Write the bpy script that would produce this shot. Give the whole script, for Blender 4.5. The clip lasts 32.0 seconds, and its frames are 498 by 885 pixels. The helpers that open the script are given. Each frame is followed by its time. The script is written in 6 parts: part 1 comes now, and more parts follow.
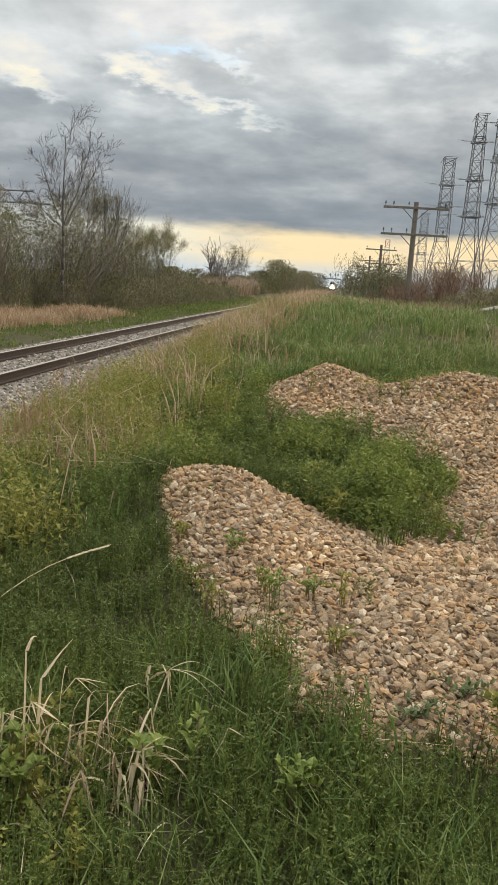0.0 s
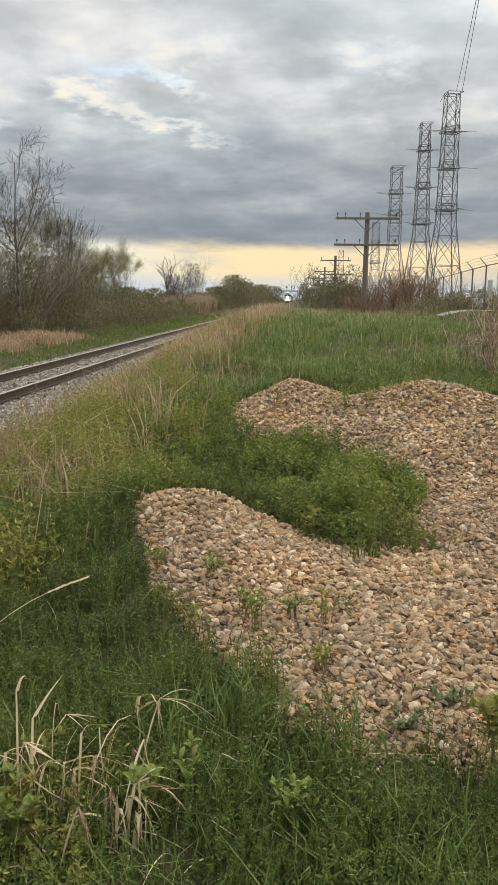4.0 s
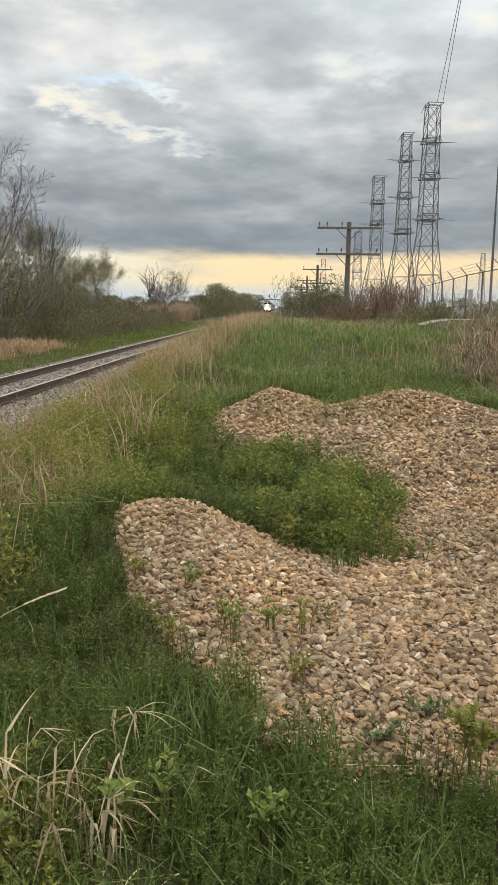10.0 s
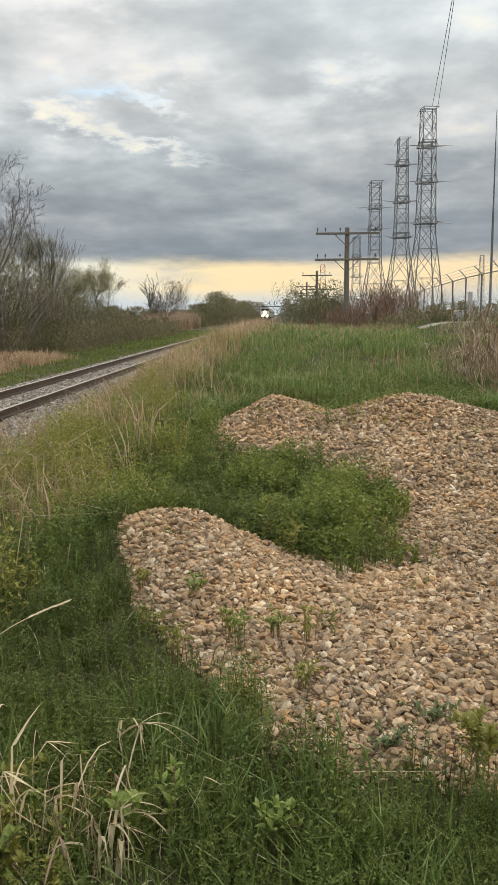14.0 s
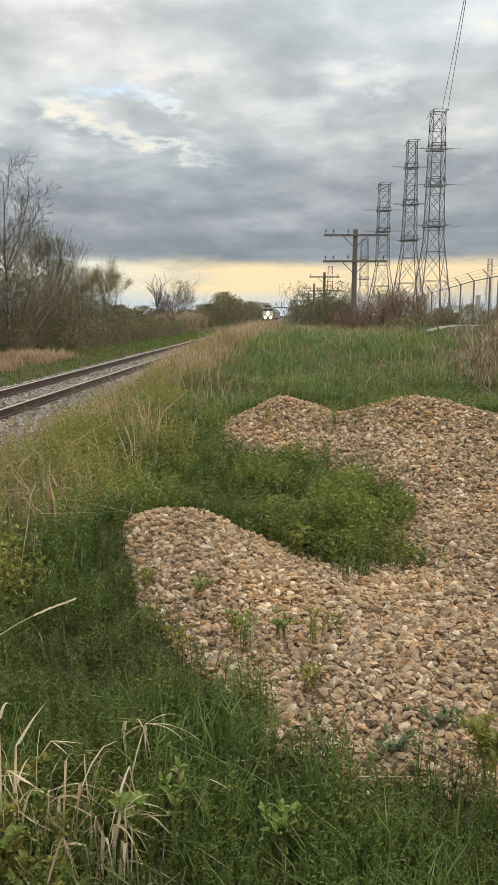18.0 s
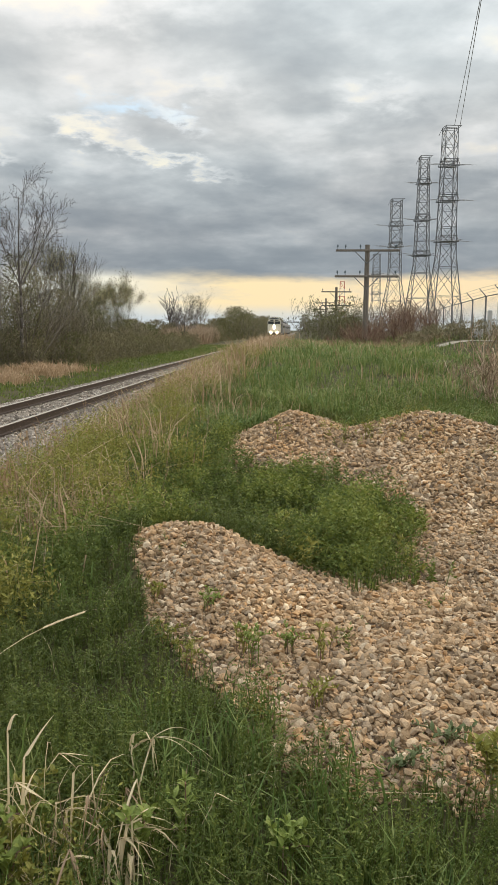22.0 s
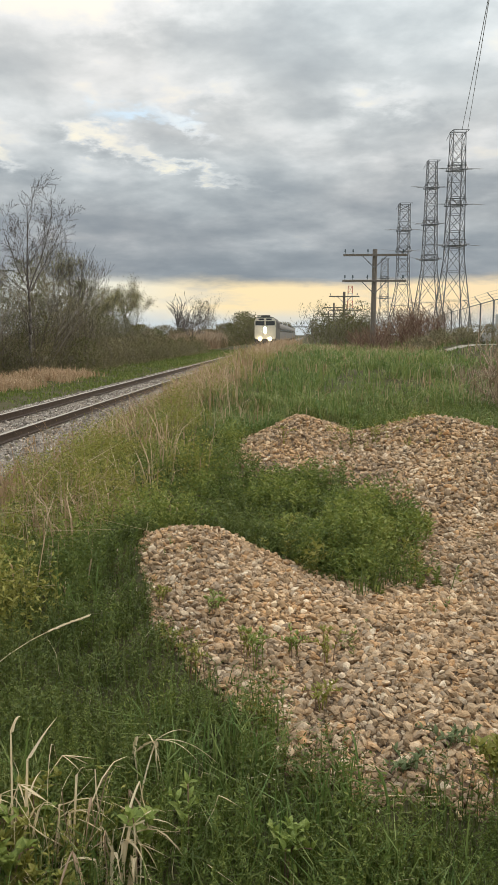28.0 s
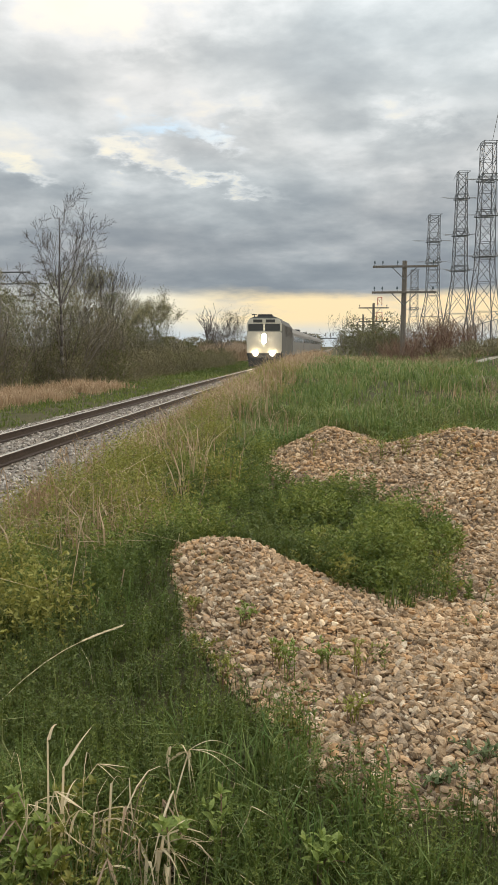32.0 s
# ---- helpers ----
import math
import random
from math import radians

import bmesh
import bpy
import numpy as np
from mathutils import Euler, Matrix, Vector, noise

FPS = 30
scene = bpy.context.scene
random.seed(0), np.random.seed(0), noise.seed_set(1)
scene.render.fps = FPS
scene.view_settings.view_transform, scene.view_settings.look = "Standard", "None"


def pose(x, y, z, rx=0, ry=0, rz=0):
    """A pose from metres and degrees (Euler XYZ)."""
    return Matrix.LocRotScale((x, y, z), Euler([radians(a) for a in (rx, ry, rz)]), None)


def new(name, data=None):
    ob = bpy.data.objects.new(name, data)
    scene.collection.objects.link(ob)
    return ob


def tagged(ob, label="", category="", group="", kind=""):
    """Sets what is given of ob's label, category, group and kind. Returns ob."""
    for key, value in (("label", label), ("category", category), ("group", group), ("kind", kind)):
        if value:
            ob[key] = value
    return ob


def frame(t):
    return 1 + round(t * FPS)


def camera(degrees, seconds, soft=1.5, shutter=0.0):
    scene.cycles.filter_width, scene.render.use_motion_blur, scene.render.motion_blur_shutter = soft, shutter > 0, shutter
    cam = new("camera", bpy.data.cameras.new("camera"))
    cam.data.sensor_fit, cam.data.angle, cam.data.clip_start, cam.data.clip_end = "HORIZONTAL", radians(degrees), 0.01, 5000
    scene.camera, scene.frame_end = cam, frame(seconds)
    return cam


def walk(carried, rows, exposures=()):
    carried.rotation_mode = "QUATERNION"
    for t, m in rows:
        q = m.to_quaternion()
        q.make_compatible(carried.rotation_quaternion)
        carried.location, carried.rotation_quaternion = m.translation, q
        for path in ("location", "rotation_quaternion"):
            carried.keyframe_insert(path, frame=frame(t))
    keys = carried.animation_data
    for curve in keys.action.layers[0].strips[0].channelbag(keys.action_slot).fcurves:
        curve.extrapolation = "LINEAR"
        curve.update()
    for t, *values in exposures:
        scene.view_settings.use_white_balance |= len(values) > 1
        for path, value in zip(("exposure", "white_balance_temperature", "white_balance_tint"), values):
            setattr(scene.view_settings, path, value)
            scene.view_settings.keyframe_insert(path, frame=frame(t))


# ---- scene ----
cam = camera(33.83, 32.0, soft=1.1)


def aim(x, y, z, left, down, roll):
    """A pose at a place that looks left of the line's direction and below level by degrees."""
    return pose(x, y, z, 90 - down, 0, left) @ pose(0, 0, 0, 0, 0, roll)


PATH = [
    (0.0, aim(-0.006, 0.039, 1.884, 5.87, 11.08, 3.56)),
    (0.5, aim(-0.069, -0.035, 1.924, 5.27, 10.36, 3.76)),
    (1.0, aim(-0.051, -0.045, 1.929, 4.82, 10.75, 2.34)),
    (1.5, aim(-0.052, -0.027, 1.928, 3.95, 10.72, 1.82)),
    (2.0, aim(-0.041, -0.003, 1.929, 3.09, 10.43, 1.47)),
    (2.5, aim(-0.038, -0.002, 1.932, 3.54, 10.14, 1.05)),
    (4.5, aim(-0.044, -0.004, 1.934, 3.37, 9.96, 0.59)),
    (5.0, aim(-0.052, -0.007, 1.939, 2.98, 10.24, 0.74)),
    (5.5, aim(-0.050, -0.010, 1.943, 2.70, 9.90, 0.81)),
    (6.0, aim(-0.046, -0.003, 1.949, 3.25, 9.17, 0.60)),
    (6.5, aim(-0.047, -0.003, 1.950, 3.20, 8.85, 0.83)),
    (7.0, aim(-0.052, -0.004, 1.945, 2.88, 9.16, 1.11)),
    (7.5, aim(-0.043, -0.001, 1.946, 2.36, 9.10, 1.08)),
    (8.0, aim(-0.034, 0.003, 1.944, 2.20, 9.21, 0.97)),
    (8.5, aim(-0.027, 0.002, 1.943, 2.30, 9.56, 0.89)),
    (9.0, aim(-0.025, -0.000, 1.943, 2.32, 9.47, 0.91)),
    (9.5, aim(-0.016, 0.000, 1.944, 2.29, 9.24, 0.87)),
    (10.0, aim(-0.016, 0.003, 1.943, 2.28, 9.37, 0.83)),
    (10.5, aim(-0.012, 0.004, 1.945, 2.02, 9.40, 0.89)),
    (11.0, aim(-0.011, 0.006, 1.944, 2.19, 9.06, 0.76)),
    (11.5, aim(-0.006, 0.004, 1.947, 2.16, 8.80, 0.59)),
    (12.0, aim(-0.008, 0.005, 1.946, 1.85, 8.49, 0.36)),
    (12.5, aim(-0.007, 0.000, 1.951, 1.68, 8.38, 0.13)),
    (13.0, aim(0.000, 0.000, 1.950, 1.82, 8.47, -0.00)),
    (13.5, aim(0.005, 0.005, 1.945, 2.27, 8.79, -0.43)),
    (14.0, aim(-0.002, 0.001, 1.948, 2.52, 8.87, -0.50)),
    (14.5, aim(-0.004, 0.004, 1.947, 2.47, 8.88, -0.29)),
    (16.5, aim(-0.012, 0.003, 1.946, 2.44, 8.15, -0.31)),
    (17.0, aim(-0.022, 0.006, 1.938, 2.86, 8.11, -0.09)),
    (17.5, aim(-0.022, 0.008, 1.945, 3.01, 8.45, -0.15)),
    (18.0, aim(-0.018, 0.022, 1.943, 2.88, 8.82, 0.21)),
    (18.5, aim(-0.023, 0.005, 1.939, 2.91, 9.17, 0.47)),
    (19.0, aim(-0.012, -0.000, 1.934, 3.46, 9.23, 0.58)),
    (19.5, aim(-0.005, 0.001, 1.940, 4.57, 8.84, 0.48)),
    (20.0, aim(-0.004, -0.006, 1.945, 4.72, 8.48, 0.44)),
    (20.5, aim(-0.008, -0.008, 1.946, 4.34, 8.23, 0.30)),
    (21.0, aim(-0.014, -0.004, 1.945, 4.02, 7.93, 0.24)),
    (21.5, aim(-0.010, 0.001, 1.947, 3.87, 7.84, 0.25)),
    (22.0, aim(-0.007, -0.001, 1.949, 3.69, 7.84, 0.40)),
    (22.5, aim(-0.012, -0.002, 1.946, 3.66, 8.06, 0.55)),
    (23.0, aim(-0.011, -0.004, 1.946, 3.91, 7.95, 0.52)),
    (23.5, aim(-0.010, -0.008, 1.949, 4.17, 7.67, 0.53)),
    (24.0, aim(-0.005, -0.015, 1.952, 4.09, 7.45, 0.39)),
    (24.5, aim(-0.006, -0.020, 1.952, 4.16, 7.18, 0.32)),
    (25.0, aim(-0.006, -0.019, 1.952, 4.53, 6.86, 0.19)),
    (25.5, aim(-0.002, -0.032, 1.965, 4.80, 6.33, 0.15)),
    (27.5, aim(0.014, -0.024, 1.955, 4.25, 7.15, 0.27)),
    (28.0, aim(0.018, -0.013, 1.945, 4.29, 7.50, 0.17)),
    (28.5, aim(0.014, -0.016, 1.947, 4.76, 7.92, 0.31)),
    (29.0, aim(-0.001, -0.020, 1.947, 5.25, 7.89, 0.63)),
    (29.5, aim(-0.008, -0.026, 1.951, 5.66, 7.50, 0.47)),
    (30.0, aim(-0.011, -0.024, 1.951, 6.06, 7.22, 0.37)),
    (30.5, aim(-0.008, -0.031, 1.954, 6.19, 6.98, 0.51)),
    (31.0, aim(-0.005, -0.038, 1.955, 6.22, 6.82, 0.51)),
    (31.5, aim(-0.001, -0.045, 1.960, 6.22, 6.71, 0.38)),
    (32.0, aim(0.003, -0.046, 1.955, 6.31, 6.71, 0.08)),
]
walk(cam, PATH)

# ---- light ----
SUN_HIGH, SUN_TURN = 30.0, 48.0
world = bpy.data.worlds.new("sky")
scene.world = world
world.use_nodes = True


def graph(tree):
    """Short forms to add and join nodes of one tree."""
    def add(kind, **values):
        node = tree.nodes.new(kind)
        for key, value in values.items():
            if key.startswith("in_"):
                node.inputs[int(key[3:])].default_value = value
            else:
                setattr(node, key, value)
        return node

    def join(a, b, out=0, into=0):
        tree.links.new(a.outputs[out], b.inputs[into])
        return b

    def math_node(op, a, b=None, c=None, clamp=False):
        node = tree.nodes.new("ShaderNodeMath")
        node.operation, node.use_clamp = op, clamp
        for i, v in enumerate((a, b, c)):
            if v is None:
                continue
            if isinstance(v, (int, float)):
                node.inputs[i].default_value = v
            else:
                tree.links.new(v, node.inputs[i])
        return node.outputs[0]

    def ramp(value, stops):
        node = tree.nodes.new("ShaderNodeValToRGB")
        bits = node.color_ramp.elements
        while len(bits) < len(stops):
            bits.new(0.5)
        for bit, (at, colour) in zip(bits, stops):
            bit.position = at
            bit.color = (*colour, 1) if len(colour) == 3 else colour
        tree.links.new(value, node.inputs[0])
        return node.outputs[0]

    def mix(fac, a, b, kind="MIX"):
        node = tree.nodes.new("ShaderNodeMix")
        node.data_type, node.blend_type = "RGBA", kind
        for i, v in ((0, fac), (6, a), (7, b)):
            if isinstance(v, (int, float)):
                node.inputs[i].default_value = v
            elif isinstance(v, tuple):
                node.inputs[i].default_value = (*v, 1)
            else:
                tree.links.new(v, node.inputs[i])
        return node.outputs[2]
    return add, join, math_node, ramp, mix


def build_sky():
    tree = world.node_tree
    tree.nodes.clear()
    add, join, m, ramp, mix = graph(tree)
    out = add("ShaderNodeOutputWorld")
    ground = add("ShaderNodeBackground")
    join(ground, out)
    clear = add("ShaderNodeTexSky", sky_type="NISHITA", sun_disc=False, sun_elevation=radians(SUN_HIGH), sun_rotation=radians(SUN_TURN))
    coord = add("ShaderNodeTexCoord")
    split = add("ShaderNodeSeparateXYZ")
    join(coord, split, 0)
    x, y, z = split.outputs
    up = m("MAXIMUM", z, 0.0)
    # the cloud sheet: the direction laid out on a plane overhead
    far = m("ADD", up, 0.22)
    flat = add("ShaderNodeCombineXYZ")
    tree.links.new(m("DIVIDE", x, far), flat.inputs[0])
    tree.links.new(m("MULTIPLY", m("DIVIDE", y, far), 1.0), flat.inputs[1])

    def cloud(scale, detail, rough, shift, twist=0.0):
        move = add("ShaderNodeVectorMath", operation="ADD")
        move.inputs[1].default_value = shift
        join(flat, move)
        node = add("ShaderNodeTexNoise", in_2=scale, in_3=detail, in_4=rough)
        node.inputs["Distortion"].default_value = twist
        join(move, node)
        return node.outputs[0]

    big = cloud(0.85, 6.0, 0.50, (3.1, 0.4, 0), 0.15)
    fine = cloud(2.7, 6.0, 0.52, (1.7, 5.2, 0), 0.15)
    puff = cloud(5.2, 6.0, 0.55, (4.6, 7.7, 0), 0.1)
    wisp = cloud(12.0, 5.0, 0.58, (8.3, 2.2, 0), 0.2)
    lump = m("ADD", m("ADD", m("MULTIPLY", big, 0.44), m("MULTIPLY", fine, 0.44)), m("ADD", m("MULTIPLY", puff, 0.24), m("MULTIPLY", wisp, 0.08)))
    lump = m("SUBTRACT", lump, 0.10)

    def break_at(u0, v0, wide, high, tilt):
        """A thin place in the sheet, by its direction."""
        ahead = m("MAXIMUM", y, 0.05)
        u = m("SUBTRACT", m("ADD", m("DIVIDE", x, ahead), m("MULTIPLY", m("SUBTRACT", puff, 0.5), 0.16)), u0)
        v = m("SUBTRACT", m("ADD", m("DIVIDE", z, ahead), m("MULTIPLY", m("SUBTRACT", wisp, 0.5), 0.07)), v0)
        v = m("SUBTRACT", v, m("MULTIPLY", u, tilt))
        r = m("ADD", m("POWER", m("DIVIDE", u, wide), 2.0), m("POWER", m("DIVIDE", v, high), 2.0))
        return m("POWER", 2.718, m("MULTIPLY", r, -1.0))

    def total(*breaks):
        out = None
        for weight, *where in breaks:
            one = m("MULTIPLY", break_at(*where), weight)
            out = one if out is None else m("ADD", out, one)
        return out

    thin = total((1.0, -0.264, 0.238, 0.045, 0.014, -0.25), (0.75, -0.155, 0.200, 0.080, 0.008, -0.27), (0.9, -0.385, 0.217, 0.045, 0.011, -0.3), (0.8, -0.151, 0.248, 0.022, 0.010, -0.6), (0.55, 0.095, 0.272, 0.055, 0.018, 0.0), (0.12, 0.245, 0.325, 0.05, 0.025, 0.0), (0.3, -0.16, 0.42, 0.25, 0.04, 0.0), (0.35, -0.10, 0.285, 0.05, 0.016, 0.1))
    dark = total((1.0, 0.25, 0.150, 0.10, 0.032, 0.0), (0.6, 0.13, 0.182, 0.05, 0.014, 0.1), (0.5, -0.22, 0.335, 0.12, 0.02, 0.1))
    blue = total((1.0, -0.217, 0.260, 0.040, 0.009, 0.05), (0.7, -0.155, 0.252, 0.016, 0.010, -0.5))
    lump2 = m("SUBTRACT", m("ADD", lump, m("MULTIPLY", thin, 0.20)), m("MULTIPLY", dark, 0.12))
    body = ramp(lump2, ((0.36, (0.310, 0.334, 0.354)), (0.44, (0.385, 0.410, 0.425)), (0.50, (0.465, 0.489, 0.500)), (0.56, (0.565, 0.583, 0.592)), (0.63, (0.70, 0.67, 0.59)), (0.70, (0.85, 0.75, 0.55))))
    # the sheet is cooler in some places than in others
    tone = ramp(big, ((0.40, (0.975, 1.0, 1.0)), (0.60, (1.03, 1.0, 0.97))))
    body = mix(1.0, body, tone, "MULTIPLY")
    # a slate bank lies over the horizon, uneven along its edges
    edge = add("ShaderNodeTexNoise", in_2=2.2, in_3=6.0, in_4=0.6)
    stretch = add("ShaderNodeMapping")
    stretch.inputs["Scale"].default_value = (2.0, 2.0, 9.0)
    join(coord, stretch, 0)
    join(stretch, edge)
    wav = m("SUBTRACT", edge.outputs[0], 0.5)
    bank_high = m("ADD", z, m("ADD", m("MULTIPLY", wav, 0.08), m("MULTIPLY", m("SUBTRACT", fine, 0.5), 0.22)))
    bank = ramp(bank_high, ((0.05, (1, 1, 1)), (0.11, (0.85, 0.85, 0.85)), (0.24, (0, 0, 0))))
    sheet = mix(m("MULTIPLY", m("MULTIPLY", bank, m("SUBTRACT", 1.0, thin, clamp=True)), 0.76), body, (0.176, 0.208, 0.242))
    # the strip of evening light under the bank, paler and bluer low down
    low = m("SUBTRACT", m("ADD", z, m("MULTIPLY", wav, 0.040)), m("MULTIPLY", m("MAXIMUM", m("SUBTRACT", x, 0.10), 0.0), 0.04))
    side = ramp(m("MULTIPLY_ADD", x, 1.0, 0.5), ((0.22, (0.72, 0.74, 0.68)), (0.40, (0.86, 0.70, 0.42)), (0.70, (0.84, 0.67, 0.42))))
    strip = mix(ramp(low, ((0.010, (0, 0, 0)), (0.032, (1, 1, 1)))), (0.55, 0.60, 0.62), side)
    cut = ramp(low, ((0.056, (0, 0, 0)), (0.068, (1, 1, 1))))
    streak = ramp(edge.outputs[0], ((0.52, (0, 0, 0)), (0.66, (1, 1, 1))))
    strip = mix(m("MULTIPLY", streak, 0.6), strip, (0.47, 0.49, 0.50))
    cloudy = mix(cut, strip, sheet)
    # breaks in the sheet show the clear sky
    gap = ramp(lump2, ((0.60, (0, 0, 0)), (0.70, (1, 1, 1))))
    veil = mix(1.0, clear.outputs[0], (0.13, 0.13, 0.13), "MULTIPLY")
    sky = mix(m("MULTIPLY", gap, 0.20), cloudy, veil)
    sky = mix(m("MULTIPLY", blue, 0.75, clamp=True), sky, (0.52, 0.66, 0.78))
    # an overcast sky is brighter towards the zenith
    lift = m("ADD", m("MULTIPLY_ADD", up, 0.42, 0.95), m("MULTIPLY", m("POWER", up, 2.5), 2.6))
    grey = add("ShaderNodeCombineXYZ")
    for i in range(3):
        tree.links.new(lift, grey.inputs[i])
    final = mix(1.0, sky, grey.outputs[0], "MULTIPLY")
    tree.links.new(final, ground.inputs[0])
    ground.inputs[1].default_value = 1.22


build_sky()
sun = new("sun", bpy.data.lights.new("sun", "SUN"))
sun.data.energy, sun.data.angle, sun.data.color = 2.2, radians(12), (1.0, 0.80, 0.56)
sun.matrix_world = pose(0, 0, 30, 90 - SUN_HIGH, 0, 180 - SUN_TURN)


# ---- materials ----
def surface(name, stops, scale=6.0, detail=6.0, rough=0.8, bump=0.3, metal=0.0, island=0.0, fine=40.0, stretch=(1, 1, 1), thin=0.0, objectwise=False, spec=0.5, zone=0.0):
    """A surface whose colour runs over the stops by a coarse and a fine grain; island: how far loose pieces differ."""
    mat = bpy.data.materials.new(name)
    mat.use_nodes = True
    tree = mat.node_tree
    tree.nodes.clear()
    add, join, m, ramp, mix = graph(tree)
    out = add("ShaderNodeOutputMaterial")
    skin = add("ShaderNodeBsdfPrincipled")
    skin.inputs["Roughness"].default_value = rough
    skin.inputs["Metallic"].default_value = metal
    skin.inputs["Specular IOR Level"].default_value = spec
    coord = add("ShaderNodeTexCoord")
    place = add("ShaderNodeMapping")
    place.inputs["Scale"].default_value = stretch
    join(coord, place, 3)
    coarse = add("ShaderNodeTexNoise", in_2=scale, in_3=detail, in_4=0.6)
    small = add("ShaderNodeTexNoise", in_2=fine, in_3=4.0, in_4=0.6)
    join(place, coarse)
    join(place, small)
    value = m("ADD", m("MULTIPLY", coarse.outputs[0], 0.65), m("MULTIPLY", small.outputs[0], 0.35))
    if island:
        geo = add("ShaderNodeNewGeometry")
        pick = geo.outputs["Random Per Island"]
        if objectwise:
            info = add("ShaderNodeObjectInfo")
            pick = info.outputs["Random"]
        value = m("MULTIPLY_ADD", value, 2.2, -0.6)
        value = m("ADD", m("MULTIPLY", value, 1 - island), m("MULTIPLY", pick, island))
    spread = m("MULTIPLY_ADD", value, 1.6, -0.3, clamp=True) if not island else value
    colour = ramp(spread, stops)
    if zone:
        # wide patches of warmer and greyer stuff
        wide = add("ShaderNodeTexNoise", in_2=zone, in_3=4.0, in_4=0.6)
        join(coord, wide, 3)
        cast = ramp(wide.outputs[0], ((0.34, (0.80, 0.80, 0.81)), (0.50, (0.98, 0.97, 0.96)), (0.66, (1.12, 1.06, 0.97))))
        colour = mix(1.0, colour, cast, "MULTIPLY")
    tree.links.new(colour, skin.inputs["Base Color"])
    if bump:
        relief = add("ShaderNodeBump", in_0=bump, in_1=0.02)
        tree.links.new(small.outputs[0], relief.inputs["Height"])
        tree.links.new(relief.outputs[0], skin.inputs["Normal"])
    if thin:
        glow = add("ShaderNodeBsdfTranslucent")
        tree.links.new(colour, glow.inputs[0])
        both = add("ShaderNodeMixShader", in_0=thin)
        join(skin, both, 0, 1)
        join(glow, both, 0, 2)
        join(both, out)
    else:
        join(skin, out)
    return mat


def lamp_glow(name, colour, power):
    mat = bpy.data.materials.new(name)
    mat.use_nodes = True
    tree = mat.node_tree
    tree.nodes.clear()
    add, join, m, ramp, mix = graph(tree)
    out = add("ShaderNodeOutputMaterial")
    em = add("ShaderNodeEmission", in_0=(*colour, 1), in_1=power)
    join(em, out)
    return mat


M_SOIL = surface("soil", ((0.1, (0.035, 0.032, 0.016)), (0.5, (0.06, 0.055, 0.026)), (0.9, (0.10, 0.085, 0.045))), 1.2, fine=14, bump=0.6, spec=0.08)
M_BALLAST = surface("ballast", ((0.1, (0.085, 0.070, 0.056)), (0.5, (0.185, 0.158, 0.128)), (0.9, (0.33, 0.29, 0.24))), 9, fine=30, bump=0.9, spec=0.15)
# grit colour, kept darker to give the shade of gaps between stones
M_HEAP = surface("gravel_bed", ((0.1, (0.060, 0.041, 0.027)), (0.5, (0.118, 0.082, 0.053)), (0.9, (0.21, 0.15, 0.10))), 14, fine=45, bump=0.9, spec=0.15)
STONE_STOPS = ((0.0, (0.085, 0.061, 0.039)), (0.16, (0.225, 0.154, 0.090)), (0.34, (0.385, 0.266, 0.156)), (0.46, (0.275, 0.212, 0.148)), (0.62, (0.45, 0.318, 0.194)), (0.72, (0.40, 0.240, 0.116)), (0.82, (0.52, 0.40, 0.270)), (0.97, (0.70, 0.595, 0.45)))
M_STONE = surface("stone", STONE_STOPS, 1.4, rough=0.9, bump=0.5, island=0.80, fine=60, spec=0.25, zone=1.1)
M_STONE_ONE = surface("stone_single", STONE_STOPS, 1.4, rough=0.9, bump=0.5, island=0.80, fine=60, objectwise=True, spec=0.25)
M_BALLAST_STONE = surface("ballast_stone", ((0.0, (0.075, 0.064, 0.054)), (0.5, (0.235, 0.205, 0.175)), (1.0, (0.58, 0.53, 0.46))), 9, rough=0.9, bump=0.3, island=0.75, fine=60)
M_RAIL = surface("rail_rust", ((0.1, (0.018, 0.011, 0.008)), (0.5, (0.032, 0.020, 0.014)), (0.9, (0.056, 0.038, 0.027))), 8, rough=0.7, bump=0.2, metal=0.2)
M_RAILHEAD = surface("rail_head", ((0.1, (0.26, 0.245, 0.22)), (0.9, (0.40, 0.38, 0.345))), 4, rough=0.55, bump=0.05, metal=0.7)
M_TIE = surface("tie_wood", ((0.1, (0.05, 0.04, 0.032)), (0.5, (0.11, 0.09, 0.075)), (0.9, (0.20, 0.17, 0.145))), 5, fine=40, bump=0.6, stretch=(1, 6, 1))
M_POLE = surface("pole_wood", ((0.1, (0.09, 0.076, 0.062)), (0.5, (0.17, 0.147, 0.122)), (0.9, (0.27, 0.24, 0.205))), 4, fine=30, bump=0.5, stretch=(6, 6, 0.6))
M_STEEL = surface("galvanised_steel", ((0.1, (0.11, 0.115, 0.12)), (0.9, (0.22, 0.225, 0.23))), 0.8, rough=0.6, bump=0.05, metal=0.5)
M_WIRE = surface("wire_metal", ((0.1, (0.24, 0.24, 0.245)), (0.9, (0.34, 0.34, 0.34))), 1, rough=0.6, bump=0.0, metal=0.5)
M_RED = surface("red_paint", ((0.1, (0.45, 0.08, 0.05)), (0.9, (0.55, 0.12, 0.08))), 2, rough=0.6, bump=0.05)
M_WHITE = surface("white_paint", ((0.1, (0.62, 0.61, 0.58)), (0.9, (0.80, 0.79, 0.76))), 3, rough=0.6, bump=0.05)
M_GLASSY = surface("insulator_glass", ((0.1, (0.05, 0.07, 0.08)), (0.9, (0.10, 0.13, 0.14))), 3, rough=0.15, bump=0.0)
